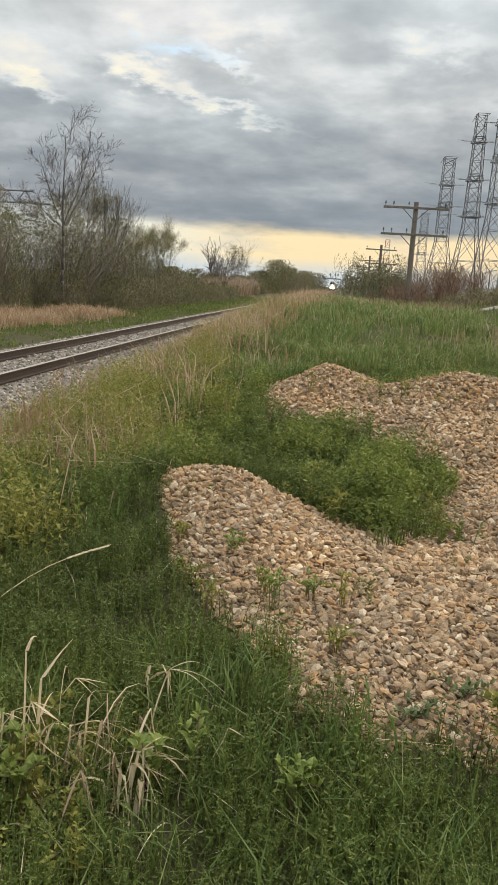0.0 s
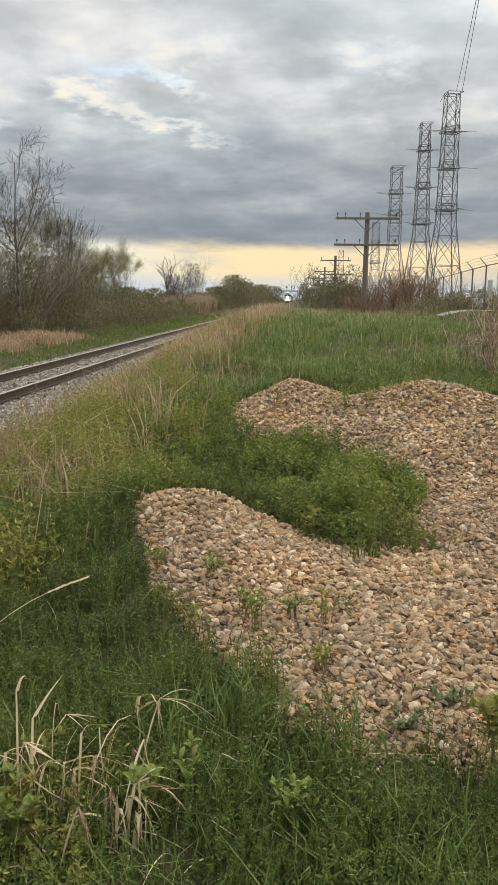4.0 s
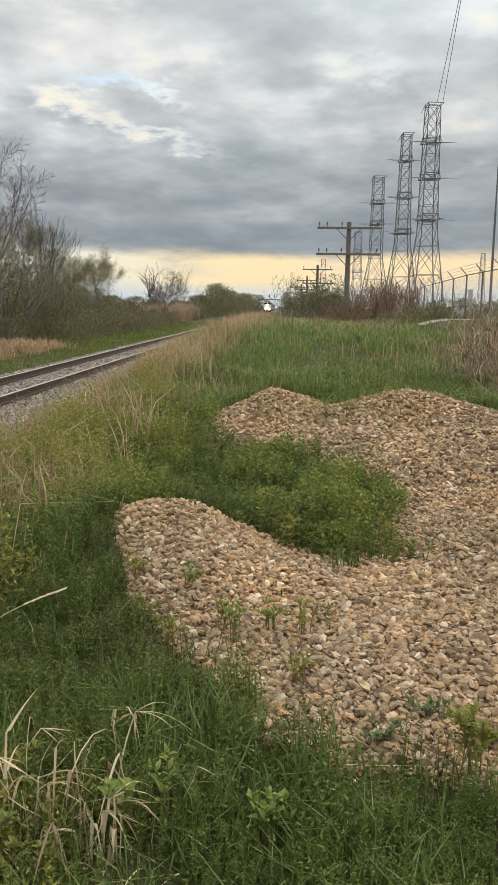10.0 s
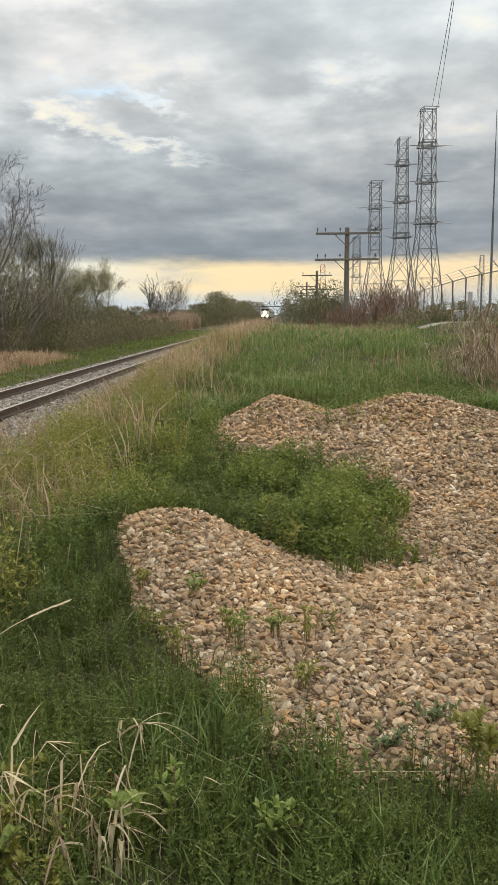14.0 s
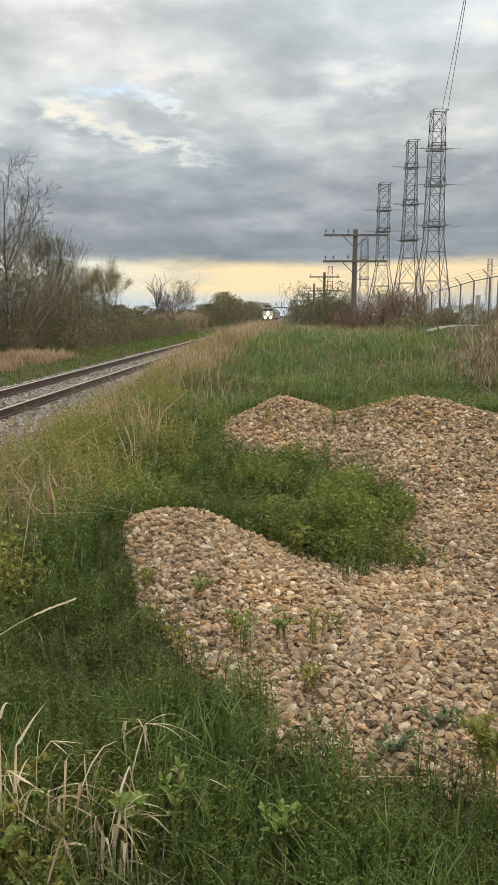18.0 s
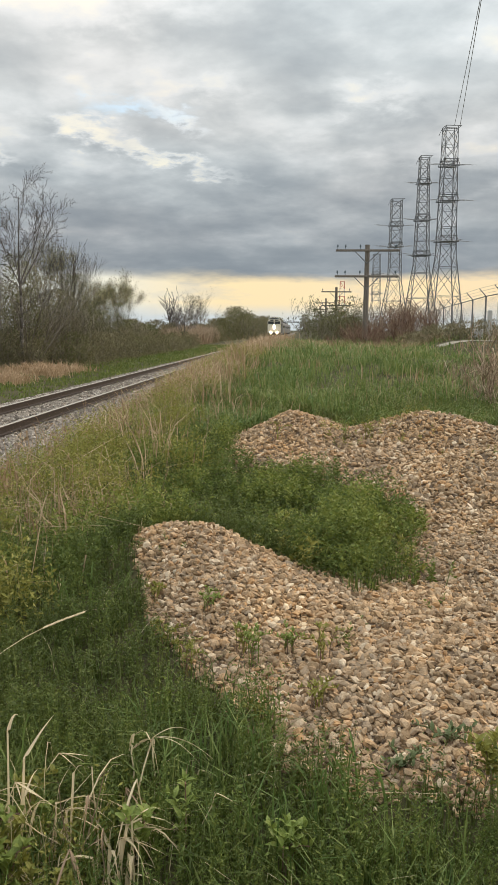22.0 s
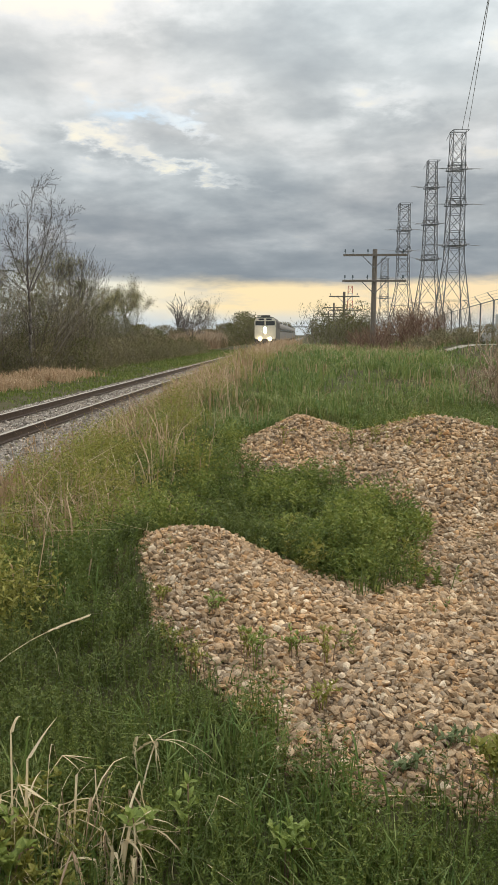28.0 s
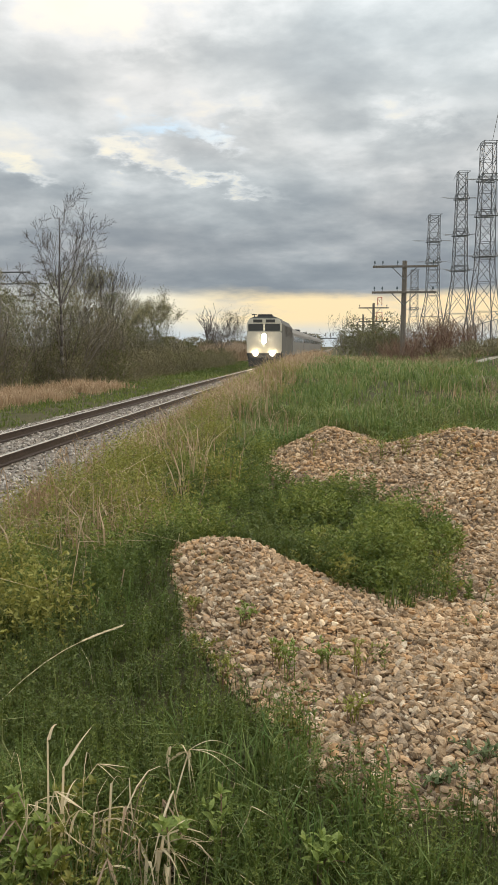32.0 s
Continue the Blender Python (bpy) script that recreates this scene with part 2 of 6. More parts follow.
M_INSULATOR = surface("porcelain_insulator", ((0.1, (0.20, 0.20, 0.20)), (0.9, (0.32, 0.32, 0.31))), 3, rough=0.4, bump=0.0)
M_LIMEWEED = surface("lime_weed_leaf", ((0.1, (0.10, 0.135, 0.026)), (0.5, (0.175, 0.215, 0.043)), (0.9, (0.29, 0.31, 0.08))), 1.0, rough=0.55, bump=0.0, island=0.6, fine=4, thin=0.35, spec=0.3)
M_BARK = surface("bark", ((0.1, (0.07, 0.06, 0.05)), (0.5, (0.13, 0.115, 0.10)), (0.9, (0.22, 0.20, 0.175))), 6, fine=30, bump=0.6, stretch=(4, 4, 0.8))
M_TWIG = surface("twig", ((0.1, (0.11, 0.093, 0.073)), (0.9, (0.25, 0.215, 0.17))), 2, bump=0.0, island=0.5)
M_REDTWIG = surface("red_twig", ((0.1, (0.11, 0.062, 0.042)), (0.5, (0.18, 0.10, 0.068)), (0.7, (0.23, 0.16, 0.10)), (0.9, (0.32, 0.24, 0.15))), 2, bump=0.0, island=0.7)
M_GRASS = surface("grass_blade", ((0.1, (0.06, 0.075, 0.02)), (0.5, (0.115, 0.138, 0.034)), (0.75, (0.175, 0.19, 0.052)), (0.9, (0.33, 0.27, 0.13))), 0.8, rough=0.6, bump=0.0, island=0.55, fine=3, thin=0.35, spec=0.3)
M_LUSH = surface("lush_grass_blade", ((0.1, (0.060, 0.118, 0.026)), (0.45, (0.135, 0.195, 0.052)), (0.75, (0.235, 0.275, 0.088)), (0.92, (0.38, 0.34, 0.18))), 0.8, rough=0.6, bump=0.0, island=0.55, fine=3, thin=0.35, spec=0.3)
M_DRY = surface("dry_grass", ((0.0, (0.24, 0.155, 0.09)), (0.5, (0.39, 0.275, 0.165)), (1.0, (0.58, 0.46, 0.32))), 0.8, rough=0.7, bump=0.0, island=0.65, fine=3, thin=0.3, spec=0.3)
M_REED = surface("pale_reed", ((0.0, (0.25, 0.18, 0.12)), (0.5, (0.37, 0.285, 0.20)), (1.0, (0.52, 0.43, 0.32))), 0.8, rough=0.7, bump=0.0, island=0.65, fine=3, thin=0.3, spec=0.3)
M_STRAW = surface("pale_straw", ((0.0, (0.50, 0.39, 0.24)), (0.5, (0.70, 0.59, 0.40)), (1.0, (0.84, 0.76, 0.59))), 0.8, rough=0.6, bump=0.0, island=0.65, fine=3, thin=0.3, spec=0.3)
M_WEED = surface("weed_leaf", ((0.1, (0.065, 0.10, 0.022)), (0.5, (0.115, 0.155, 0.033)), (0.9, (0.22, 0.25, 0.06))), 1.0, rough=0.55, bump=0.0, island=0.6, fine=4, thin=0.35, spec=0.3)
M_WEED_BRIGHT = surface("bright_weed_leaf", ((0.1, (0.11, 0.16, 0.03)), (0.5, (0.17, 0.225, 0.045)), (0.9, (0.28, 0.31, 0.08))), 30.0, rough=0.5, bump=0.1, fine=120, thin=0.3, spec=0.35)
M_YELLOWWEED = surface("yellow_weed_leaf", ((0.1, (0.1484, 0.1537, 0.0318)), (0.5, (0.2491, 0.2438, 0.053)), (0.9, (0.3816, 0.3498, 0.106))), 1.0, rough=0.55, bump=0.0, island=0.6, fine=4, thin=0.35, spec=0.3)
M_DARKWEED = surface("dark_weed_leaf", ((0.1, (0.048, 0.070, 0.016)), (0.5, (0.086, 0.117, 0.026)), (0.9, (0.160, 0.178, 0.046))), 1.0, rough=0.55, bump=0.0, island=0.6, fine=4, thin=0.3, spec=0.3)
M_BLUEWEED = surface("grey_green_leaf", ((0.1, (0.075, 0.10, 0.038)), (0.9, (0.15, 0.18, 0.075))), 20.0, rough=0.6, bump=0.1, fine=90, thin=0.2, spec=0.3)
M_BUSH = surface("bush_leaf", ((0.1, (0.078, 0.080, 0.034)), (0.5, (0.128, 0.128, 0.056)), (0.9, (0.205, 0.19, 0.09))), 0.6, rough=0.7, bump=0.0, island=0.28, fine=2, thin=0.3, spec=0.2)
M_BUD = surface("bud_leaf", ((0.1, (0.17, 0.16, 0.075)), (0.5, (0.26, 0.245, 0.12)), (0.9, (0.36, 0.33, 0.18))), 0.6, rough=0.7, bump=0.0, island=0.55, fine=2, thin=0.3, spec=0.2)
M_LOCO_CREAM = surface("loco_nose_paint", ((0.1, (0.52, 0.49, 0.40)), (0.9, (0.66, 0.62, 0.52))), 2.5, rough=0.45, bump=0.03)
M_LOCO_GREY = surface("loco_grey_paint", ((0.1, (0.065, 0.068, 0.066)), (0.9, (0.115, 0.118, 0.115))), 1.5, rough=0.75, bump=0.03, spec=0.15)
M_LOCO_DARK = surface("loco_dark", ((0.1, (0.025, 0.026, 0.028)), (0.9, (0.055, 0.055, 0.055))), 2, rough=0.6, bump=0.05)
M_STAINLESS = surface("stainless_side", ((0.1, (0.13, 0.135, 0.135)), (0.9, (0.20, 0.20, 0.195))), 1.5, rough=0.7, bump=0.03, metal=0.0, spec=0.2)
M_PANE = surface("dark_pane", ((0.1, (0.02, 0.025, 0.03)), (0.9, (0.045, 0.05, 0.055))), 1, rough=0.08, bump=0.0)
M_ROADGRAVEL = surface("road_gravel", ((0.1, (0.20, 0.175, 0.14)), (0.9, (0.36, 0.33, 0.285))), 0.8, fine=20, bump=0.4, spec=0.1)
M_CONCRETE = surface("concrete", ((0.1, (0.38, 0.37, 0.35)), (0.9, (0.52, 0.51, 0.49))), 2, fine=25, bump=0.2)
M_LAMP = lamp_glow("headlamp_glow", (1.0, 0.86, 0.62), 250)
M_DITCH = lamp_glow("ditch_lamp_glow", (1.0, 0.80, 0.50), 120)


# ---- mesh tools ----
def mesh_of(name, verts, tris, mats, smooth=False):
    """A mesh from arrays of points and triangles."""
    verts, tris = np.asarray(verts, dtype=np.float32), np.asarray(tris, dtype=np.int32)
    me = bpy.data.meshes.new(name)
    me.vertices.add(len(verts))
    me.vertices.foreach_set("co", verts.ravel())
    me.loops.add(tris.size)
    me.loops.foreach_set("vertex_index", tris.ravel())
    me.polygons.add(len(tris))
    me.polygons.foreach_set("loop_start", np.arange(0, tris.size, 3, dtype=np.int32))
    me.update(calc_edges=True)
    me.validate()
    me.polygons.foreach_set("use_smooth", np.full(len(tris), smooth, dtype=bool))
    for mat in mats if isinstance(mats, (list, tuple)) else [mats]:
        me.materials.append(mat)
    return me


def part(name, bm, material, parent, label="", smooth=False):
    """Links a bmesh as one mesh under a thing or a part."""
    me = bpy.data.meshes.new(name)
    bm.to_mesh(me)
    bm.free()
    me.materials.append(material)
    if smooth:
        me.polygons.foreach_set("use_smooth", np.ones(len(me.polygons), dtype=bool))
    ob = new(name, me)
    ob.parent = parent
    if label:
        tagged(ob, label)
    return ob


def thing(name, at=(0, 0, 0), turn=0.0, label="", category="", group="", kind=""):
    ob = new(name)
    ob.empty_display_size = 0.2
    ob.matrix_basis = pose(*at, 0, 0, turn)
    return tagged(ob, label, category, group, kind)


def box(bm, size, at, turn=None, bevel=0.0, taper=1.0):
    """A box of a size about a centre, with its top narrowed by taper and its edges bevelled."""
    made = bmesh.ops.create_cube(bm, size=1.0)["verts"]
    for v in made:
        k = taper if v.co.z > 0 else 1.0
        v.co = Vector((v.co.x * size[0] * k, v.co.y * size[1] * k, v.co.z * size[2]))
    if bevel:
        edges = list({e for v in made for e in v.link_edges})
        made = bmesh.ops.bevel(bm, geom=edges, offset=bevel, segments=2, affect="EDGES", profile=0.6)["verts"]
    m = Matrix.Translation(at) @ (turn.to_4x4() if turn else Matrix())
    bmesh.ops.transform(bm, matrix=m, verts=made)
    return made


def bar(bm, a, b, r0, r1=None, sides=6):
    """A round bar from a to b."""
    a, b = Vector(a), Vector(b)
    r1 = r0 if r1 is None else r1
    way = b - a
    made = bmesh.ops.create_cone(bm, cap_ends=True, segments=sides, radius1=r0, radius2=r1, depth=way.length)["verts"]
    m = Matrix.Translation((a + b) / 2) @ way.to_track_quat("Z", "Y").to_matrix().to_4x4()
    bmesh.ops.transform(bm, matrix=m, verts=made)
    return made


def sweep(bm, outline, ys):
    """A closed outline of (x, z) drawn along y."""
    rings = [[bm.verts.new((x, y, z)) for x, z in outline] for y in ys]
    n = len(outline)
    for p, q in zip(rings, rings[1:]):
        for i in range(n):
            bm.faces.new((p[i], p[(i + 1) % n], q[(i + 1) % n], q[i]))
    bm.faces.new(rings[0][::-1])
    bm.faces.new(rings[-1])
    bmesh.ops.recalc_face_normals(bm, faces=bm.faces)


class Sticks:
    """Many thin tapered three-sided bars in one mesh."""
    def __init__(self):
        self.a, self.b, self.r, self.s = [], [], [], []

    def add(self, a, b, r, s):
        self.a.append(tuple(a)), self.b.append(tuple(b)), self.r.append(r), self.s.append(s)

    def mesh(self, name, mat, sides=3):
        a, b = np.array(self.a), np.array(self.b)
        r, s = np.array(self.r), np.array(self.s)
        w = b - a
        w /= np.linalg.norm(w, axis=1)[:, None] + 1e-9
        ref = np.where(np.abs(w[:, 2:3]) > 0.9, [[1.0, 0, 0]], [[0, 0, 1.0]])
        u = np.cross(w, ref)
        u /= np.linalg.norm(u, axis=1)[:, None]
        v = np.cross(w, u)
        n, k = len(a), sides
        turn = np.arange(k) * 2 * np.pi / k
        ring = np.cos(turn)[None, :, None] * u[:, None] + np.sin(turn)[None, :, None] * v[:, None]
        low = a[:, None] + ring * r[:, None, None]
        high = b[:, None] + ring * s[:, None, None]
        verts = np.concatenate([low, high], 1).reshape(-1, 3)
        base = (np.arange(n) * 2 * k)[:, None]
        tris = []
        for i in range(k):
            j = (i + 1) % k
            tris += [np.hstack([base + i, base + j, base + k + j]), np.hstack([base + i, base + k + j, base + k + i])]
        return mesh_of(name, verts, np.concatenate(tris), mat)


    def single(self, name, mat, parent, sides=4):
        """Each bar as a part of its own."""
        made = []
        for a, b, r, q in zip(self.a, self.b, self.r, self.s):
            one = Sticks()
            one.add(a, b, r, q)
            ob = new(name, one.mesh(name, mat, sides))
            ob.parent = parent
            made.append(ob)
        return made


def smooth_step(a, b, x):
    t = np.clip((x - a) / (b - a), 0, 1)
    return t * t * (3 - 2 * t)


def waves(x, y, size, seed=0):
    """A cheap smooth unevenness between about -1 and 1."""
    s = seed * 1.7
    return (np.sin(x / size + s) * np.cos(y / size * 1.13 + s * 2) + 0.6 * np.sin(x / size * 2.3 + y / size * 1.9 + s * 3) + 0.4 * np.cos(x / size * 4.1 - y / size * 3.7 + s)) / 2.0


# ---- ground ----
RAIL_LEFT, RAIL_RIGHT, TRACK = -7.50, -6.00, -6.75


def bare_ground(x, y):
    """Height of the earth without the heaps, in metres above the rail tops."""
    x, y = np.asarray(x, dtype=float), np.asarray(y, dtype=float)
    right = 0.12 + 0.055 * np.clip(y - 3, -4, 7) + 0.5 * smooth_step(9, 24, y) + 0.15 * smooth_step(24, 40, y)
    rise = smooth_step(-5.2, -1.6, x)
    z = -0.55 + rise * (right + 0.55)
    z += 0.06 * waves(x, y, 1.9) * rise + 0.05 * waves(x, y, 6.0, 2)
    z += 0.55 * smooth_step(3.6, 6.0, x) * smooth_step(24.5, 28.6, y) * (1 - smooth_step(75, 130, y))
    z += 0.18 * np.exp(-((x - 2.0) / 3.5) ** 2 - ((y - 24) / 6.0) ** 2)
    return z


# each heap: centre, height, half widths, turn in degrees
HEAPS = (
    (-0.84, 5.48, 0.295, 0.57, 0.51, -3), (-0.14, 10.32, 0.385, 0.44, 1.23, -6), (1.49, 9.98, 0.415, 0.81, 0.73, -7), (2.14, 7.01, 0.312, 1.04, 1.73, 10),
    (0.70, 3.75, 0.190, 0.95, 0.75, 0), (0.49, 4.44, 0.136, 1.09, 0.61, -1), (2.30, 4.60, 0.220, 1.10, 1.00, 0), (0.62, 8.75, 0.165, 1.00, 0.80, 10),
    (-0.41, 4.89, 0.215, 0.62, 0.86, 4), (0.54, 3.15, 0.126, 0.83, 0.42, -13), (1.83, 8.07, 0.284, 0.74, 0.45, 26), (1.06, 5.66, 0.13, 0.40, 0.50, 0),
)


# the weedy hollow: centre and half widths
POCKET = (-0.38, 6.06, 0.50, 0.47)


def heap_rise(x, y):
    x, y = np.asarray(x, dtype=float), np.asarray(y, dtype=float)
    z = np.zeros_like(x)
    for cx, cy, h, rx, ry, turn in HEAPS:
        c, s = math.cos(radians(turn)), math.sin(radians(turn))
        u, v = ((x - cx) * c + (y - cy) * s) / rx, (-(x - cx) * s + (y - cy) * c) / ry
        z = np.maximum(z, h * np.exp(-(u * u + v * v) ** 0.85 * 0.75)) + 0.25 * np.minimum(z, h * np.exp(-(u * u + v * v) * 0.75))
    return z


def ground_height(x, y):
    rise = heap_rise(x, y)
    return bare_ground(x, y) + rise + smooth_step(0.06, 0.16, rise) * (0.022 * waves(x, y, 0.33, 12) + 0.014 * waves(x, y, 0.14, 13))


def gravel_here(x, y):
    """Above 0 where loose gravel covers the earth."""
    x, y = np.asarray(x, dtype=float), np.asarray(y, dtype=float)
    rise = heap_rise(x, y) + 0.03 * waves(x, y, 0.35, 5) + 0.022 * waves(x, y, 0.11, 6)
    px, py, pw, ph = POCKET[:4]
    pocket = np.exp(-((x - px) / pw) ** 2 - ((y - py + 0.12 * x) / ph) ** 2)
    # the heap ends along a ragged line on the track's side
    edge = np.interp(y, (3.0, 3.3, 3.7, 4.0, 4.3, 4.65, 5.0, 5.3, 5.7, 6.6, 7.0), (-0.09, -0.28, -0.50, -0.70, -0.88, -0.96, -1.05, -1.10, -1.12, -1.10, -9.0))
    rise = rise - 0.40 * smooth_step(0.10, -0.16, x - edge + 0.05 * waves(x, y, 0.16, 7))
    return rise - 0.085 - 0.30 * pocket - 0.3 * smooth_step(2.95, 2.55, y + 0.12 * waves(x, y, 0.25, 8))


def build_ground():
    xs = np.concatenate([[-3000, -900, -300, -120], np.arange(-60, -12, 3), np.arange(-12, -3, 0.5), np.arange(-3, 5, 0.08), np.arange(5, 12, 0.5), np.arange(12, 60, 3), [80, 150, 400, 1200, 3000]])
    ys = np.concatenate([[-3000, -600, -120, -40, -15, -6], np.arange(-3, 2, 0.25), np.arange(2, 12, 0.08), np.arange(12, 40, 0.5), np.arange(40, 120, 4), [130, 160, 200, 260, 340, 500, 800, 1300, 2200, 4500]])
    gx, gy = np.meshgrid(xs, ys)
    z = ground_height(gx, gy)
    n = len(xs)
    verts = np.stack([gx, gy, z], -1).reshape(-1, 3)
    i, j = np.meshgrid(np.arange(n - 1), np.arange(len(ys) - 1))
    a = (j * n + i).ravel()
    tris = np.concatenate([np.stack([a, a + 1, a + n + 1], -1), np.stack([a, a + n + 1, a + n], -1)])
    me = mesh_of("ground", verts, tris, M_SOIL, smooth=True)
    return tagged(new("ground", me), "uneven brown earth under grass beside a railway", "ground", kind="structure")


ground = build_ground()


# ---- railway ----
def build_track():
    bed = thing("railway_track", (0, 0, 0), 0, "single railway line of rusty rails on grey ballast", "railway track", kind="structure")
    rails_at = (("rail", RAIL_LEFT), ("rail", RAIL_RIGHT))
    ends = [-60, 0, 60, 200, 700, 1500]
    for name, x in rails_at:
        bm = bmesh.new()
        sweep(bm, [(x - 0.07, -0.175), (x + 0.07, -0.175), (x + 0.07, -0.160), (x + 0.012, -0.140), (x + 0.012, -0.045), (x + 0.036, -0.035), (x + 0.036, -0.006), (x - 0.036, -0.006), (x - 0.036, -0.035), (x - 0.012, -0.045), (x - 0.012, -0.140), (x - 0.07, -0.160)], ends)
        rail = part(name, bm, M_RAIL, bed, "rust-brown steel rail")
        bm = bmesh.new()
        sweep(bm, [(x - 0.036, -0.004), (x + 0.036, -0.004), (x + 0.030, 0.004), (x - 0.030, 0.004)], ends)
        part("rail_head", bm, M_RAILHEAD, rail, "worn bright running surface")
    # ballast with shoulders
    bm = bmesh.new()
    outline = [(TRACK - 3.1, -0.62), (TRACK + 3.0, -0.62), (TRACK + 1.75, -0.20), (TRACK - 1.75, -0.20)]
    sweep(bm, outline, [-60, 0, 60, 200, 700, 1500])
    part("ballast_bed", bm, M_BALLAST, bed, "crushed grey limestone ballast")
    # ties
    bm = bmesh.new()
    box(bm, (2.6, 0.23, 0.18), (0, 0, 0), bevel=0.012)
    me = bpy.data.meshes.new("tie")
    bm.to_mesh(me)
    bm.free()
    me.materials.append(M_TIE)
    rnd = random.Random(5)
    for i in range(130):
        tie = new("tie", me)
        tie.parent = bed
        tie.matrix_basis = pose(TRACK + rnd.uniform(-0.04, 0.04), 5 + i * 0.52 + rnd.uniform(-0.02, 0.02), -0.286 + rnd.uniform(-0.012, 0.006), 0, 0, rnd.uniform(-1.2, 1.2))
    return bed


railway_track = build_track()


# ---- power lines ----
def lattice_tower(at, high, foot, waist, top, arms, turn, label):
    """A four-legged lattice mast: foot, waist and top are widths; arms are (height, reach) pairs."""
    tower = thing("lattice_tower", at, turn, label, "transmission tower", "towers of the power line")
    waist_at = high * 0.40

    def half(z):
        if z < waist_at:
            return (foot + (waist - foot) * z / waist_at) / 2
        return (waist + (top - waist) * (z - waist_at) / (high - waist_at)) / 2
    corners = ((1, 1), (-1, 1), (-1, -1), (1, -1))
    for sx, sy in corners:
        bm = bmesh.new()
        h0, h1, h2 = half(0), half(waist_at), half(high)
        bar(bm, (sx * h0, sy * h0, 0), (sx * h1, sy * h1, waist_at), 0.15, 0.12, 4)
        bar(bm, (sx * h1, sy * h1, waist_at), (sx * h2, sy * h2, high), 0.12, 0.10, 4)
        part("leg", bm, M_STEEL, tower)
    levels = [0.0]
    while levels[-1] < high - 0.8:
        levels.append(levels[-1] + max(1.5, half(levels[-1]) * 2 * (1.1 if levels[-1] > waist_at else 1.15)))
    levels[-1] = high
    for side in range(4):
        s = Sticks()
        (ax, ay), (bx, by) = corners[side], corners[(side + 1) % 4]
        for z0, z1 in zip(levels, levels[1:]):
            h0, h1 = half(z0), half(z1)
            s.add((ax * h0, ay * h0, z0), (bx * h1, by * h1, z1), 0.062, 0.062)
            s.add((bx * h0, by * h0, z0), (ax * h1, ay * h1, z1), 0.062, 0.062)
            s.add((ax * h1, ay * h1, z1), (bx * h1, by * h1, z1), 0.058, 0.058)
        s.single("brace", M_STEEL, tower)
    # the cap: a frame drawn out to one side, with short horns below it
    cap, h = Sticks(), half(high)
    for sy in (-1, 1):
        cap.add((-h, sy * h, high + 0.5), (h + 0.7, sy * h, high + 0.5), 0.075, 0.075)
        cap.add((-h, sy * h, high + 0.5), (-h - 0.8, sy * h, high - 1.2), 0.06, 0.06)
        for sx in (-1, 1):
            cap.add((sx * h, sy * h, high), (sx * h, sy * h, high + 0.5), 0.08, 0.08)
    cap.add((h + 0.7, -h, high + 0.5), (h + 0.7, h, high + 0.5), 0.075, 0.075)
    cap.add((-h, -h, high + 0.5), (-h, h, high + 0.5), 0.075, 0.075)
    cap.single("cap_beam", M_STEEL, tower)
    for z, reach in arms:
        # a framed platform, with the strain insulators drawn out from its corners
        h, hu = half(z), half(min(z + 1.5, high))
        wide, deck = h + 0.55, Sticks()
        for sy in (-1, 1):
            deck.add((-wide, sy * h, z), (wide, sy * h, z), 0.11, 0.11)
            deck.add((-hu - 0.3, sy * hu, z + 1.3), (hu + 0.3, sy * hu, z + 1.3), 0.08, 0.08)
            for sx in (-1, 1):
                deck.add((sx * wide, sy * h, z), (sx * hu, sy * hu, z + 1.3), 0.075, 0.075)
                deck.add((0, sy * h, z), (sx * hu, sy * hu, z + 1.3), 0.07, 0.07)
        for k in (-1.0, -0.6, -0.2, 0.2, 0.6, 1.0):
            deck.add((k * wide, -h, z), (k * wide, h, z), 0.07, 0.07)
        deck.add((-wide, -h, z), (wide, h, z), 0.06, 0.06)
        deck.add((wide, -h, z), (-wide, h, z), 0.06, 0.06)
        deck.single("platform_beam", M_STEEL, tower)
        for sx in (-1, 1):
            for sy in (-1, 1):
                a = Vector((sx * wide, sy * h, z + (0.1 if sy < 0 else 0.5)))
                b = a + Vector((sx * reach * 0.95, sy * 1.6, -0.35 if sy < 0 else 0.45))
                bm = bmesh.new()
                bar(bm, a, b, 0.03, 0.03, 5)
                for k in range(10):
                    p = a.lerp(b, 0.15 + 0.07 * k)
                    bar(bm, p, p + (b - a).normalized() * 0.10, 0.12, 0.06, 7)
                part("insulator", bm, M_INSULATOR, tower, "strain insulator string")
    return tower


TOWER_GROUND = 1.2
lattice_tower((31.6, 190, TOWER_GROUND), 44.7, 7.4, 3.6, 2.7, ((20.5, 2.8), (29.3, 3.6), (36.9, 3.2)), 8, "tall grey steel lattice pylon carrying power lines")
lattice_tower((30.2, 219, TOWER_GROUND), 44.3, 8.0, 3.4, 2.2, ((20.0, 2.4), (28.9, 3.2), (38.0, 3.0)), 5, "tall grey steel lattice pylon with three crossarm levels")
lattice_tower((29.4, 274, TOWER_GROUND), 42.2, 9.0, 3.8, 3.2, ((27.6, 4.6), (34.2, 4.6)), 5, "grey steel lattice pylon in a row of pylons")
lattice_tower((40.4, 470, TOWER_GROUND), 42.5, 9.0, 4.4, 3.6, ((21.0, 2.6), (32.0, 3.4)), 5, "distant grey steel lattice pylon")


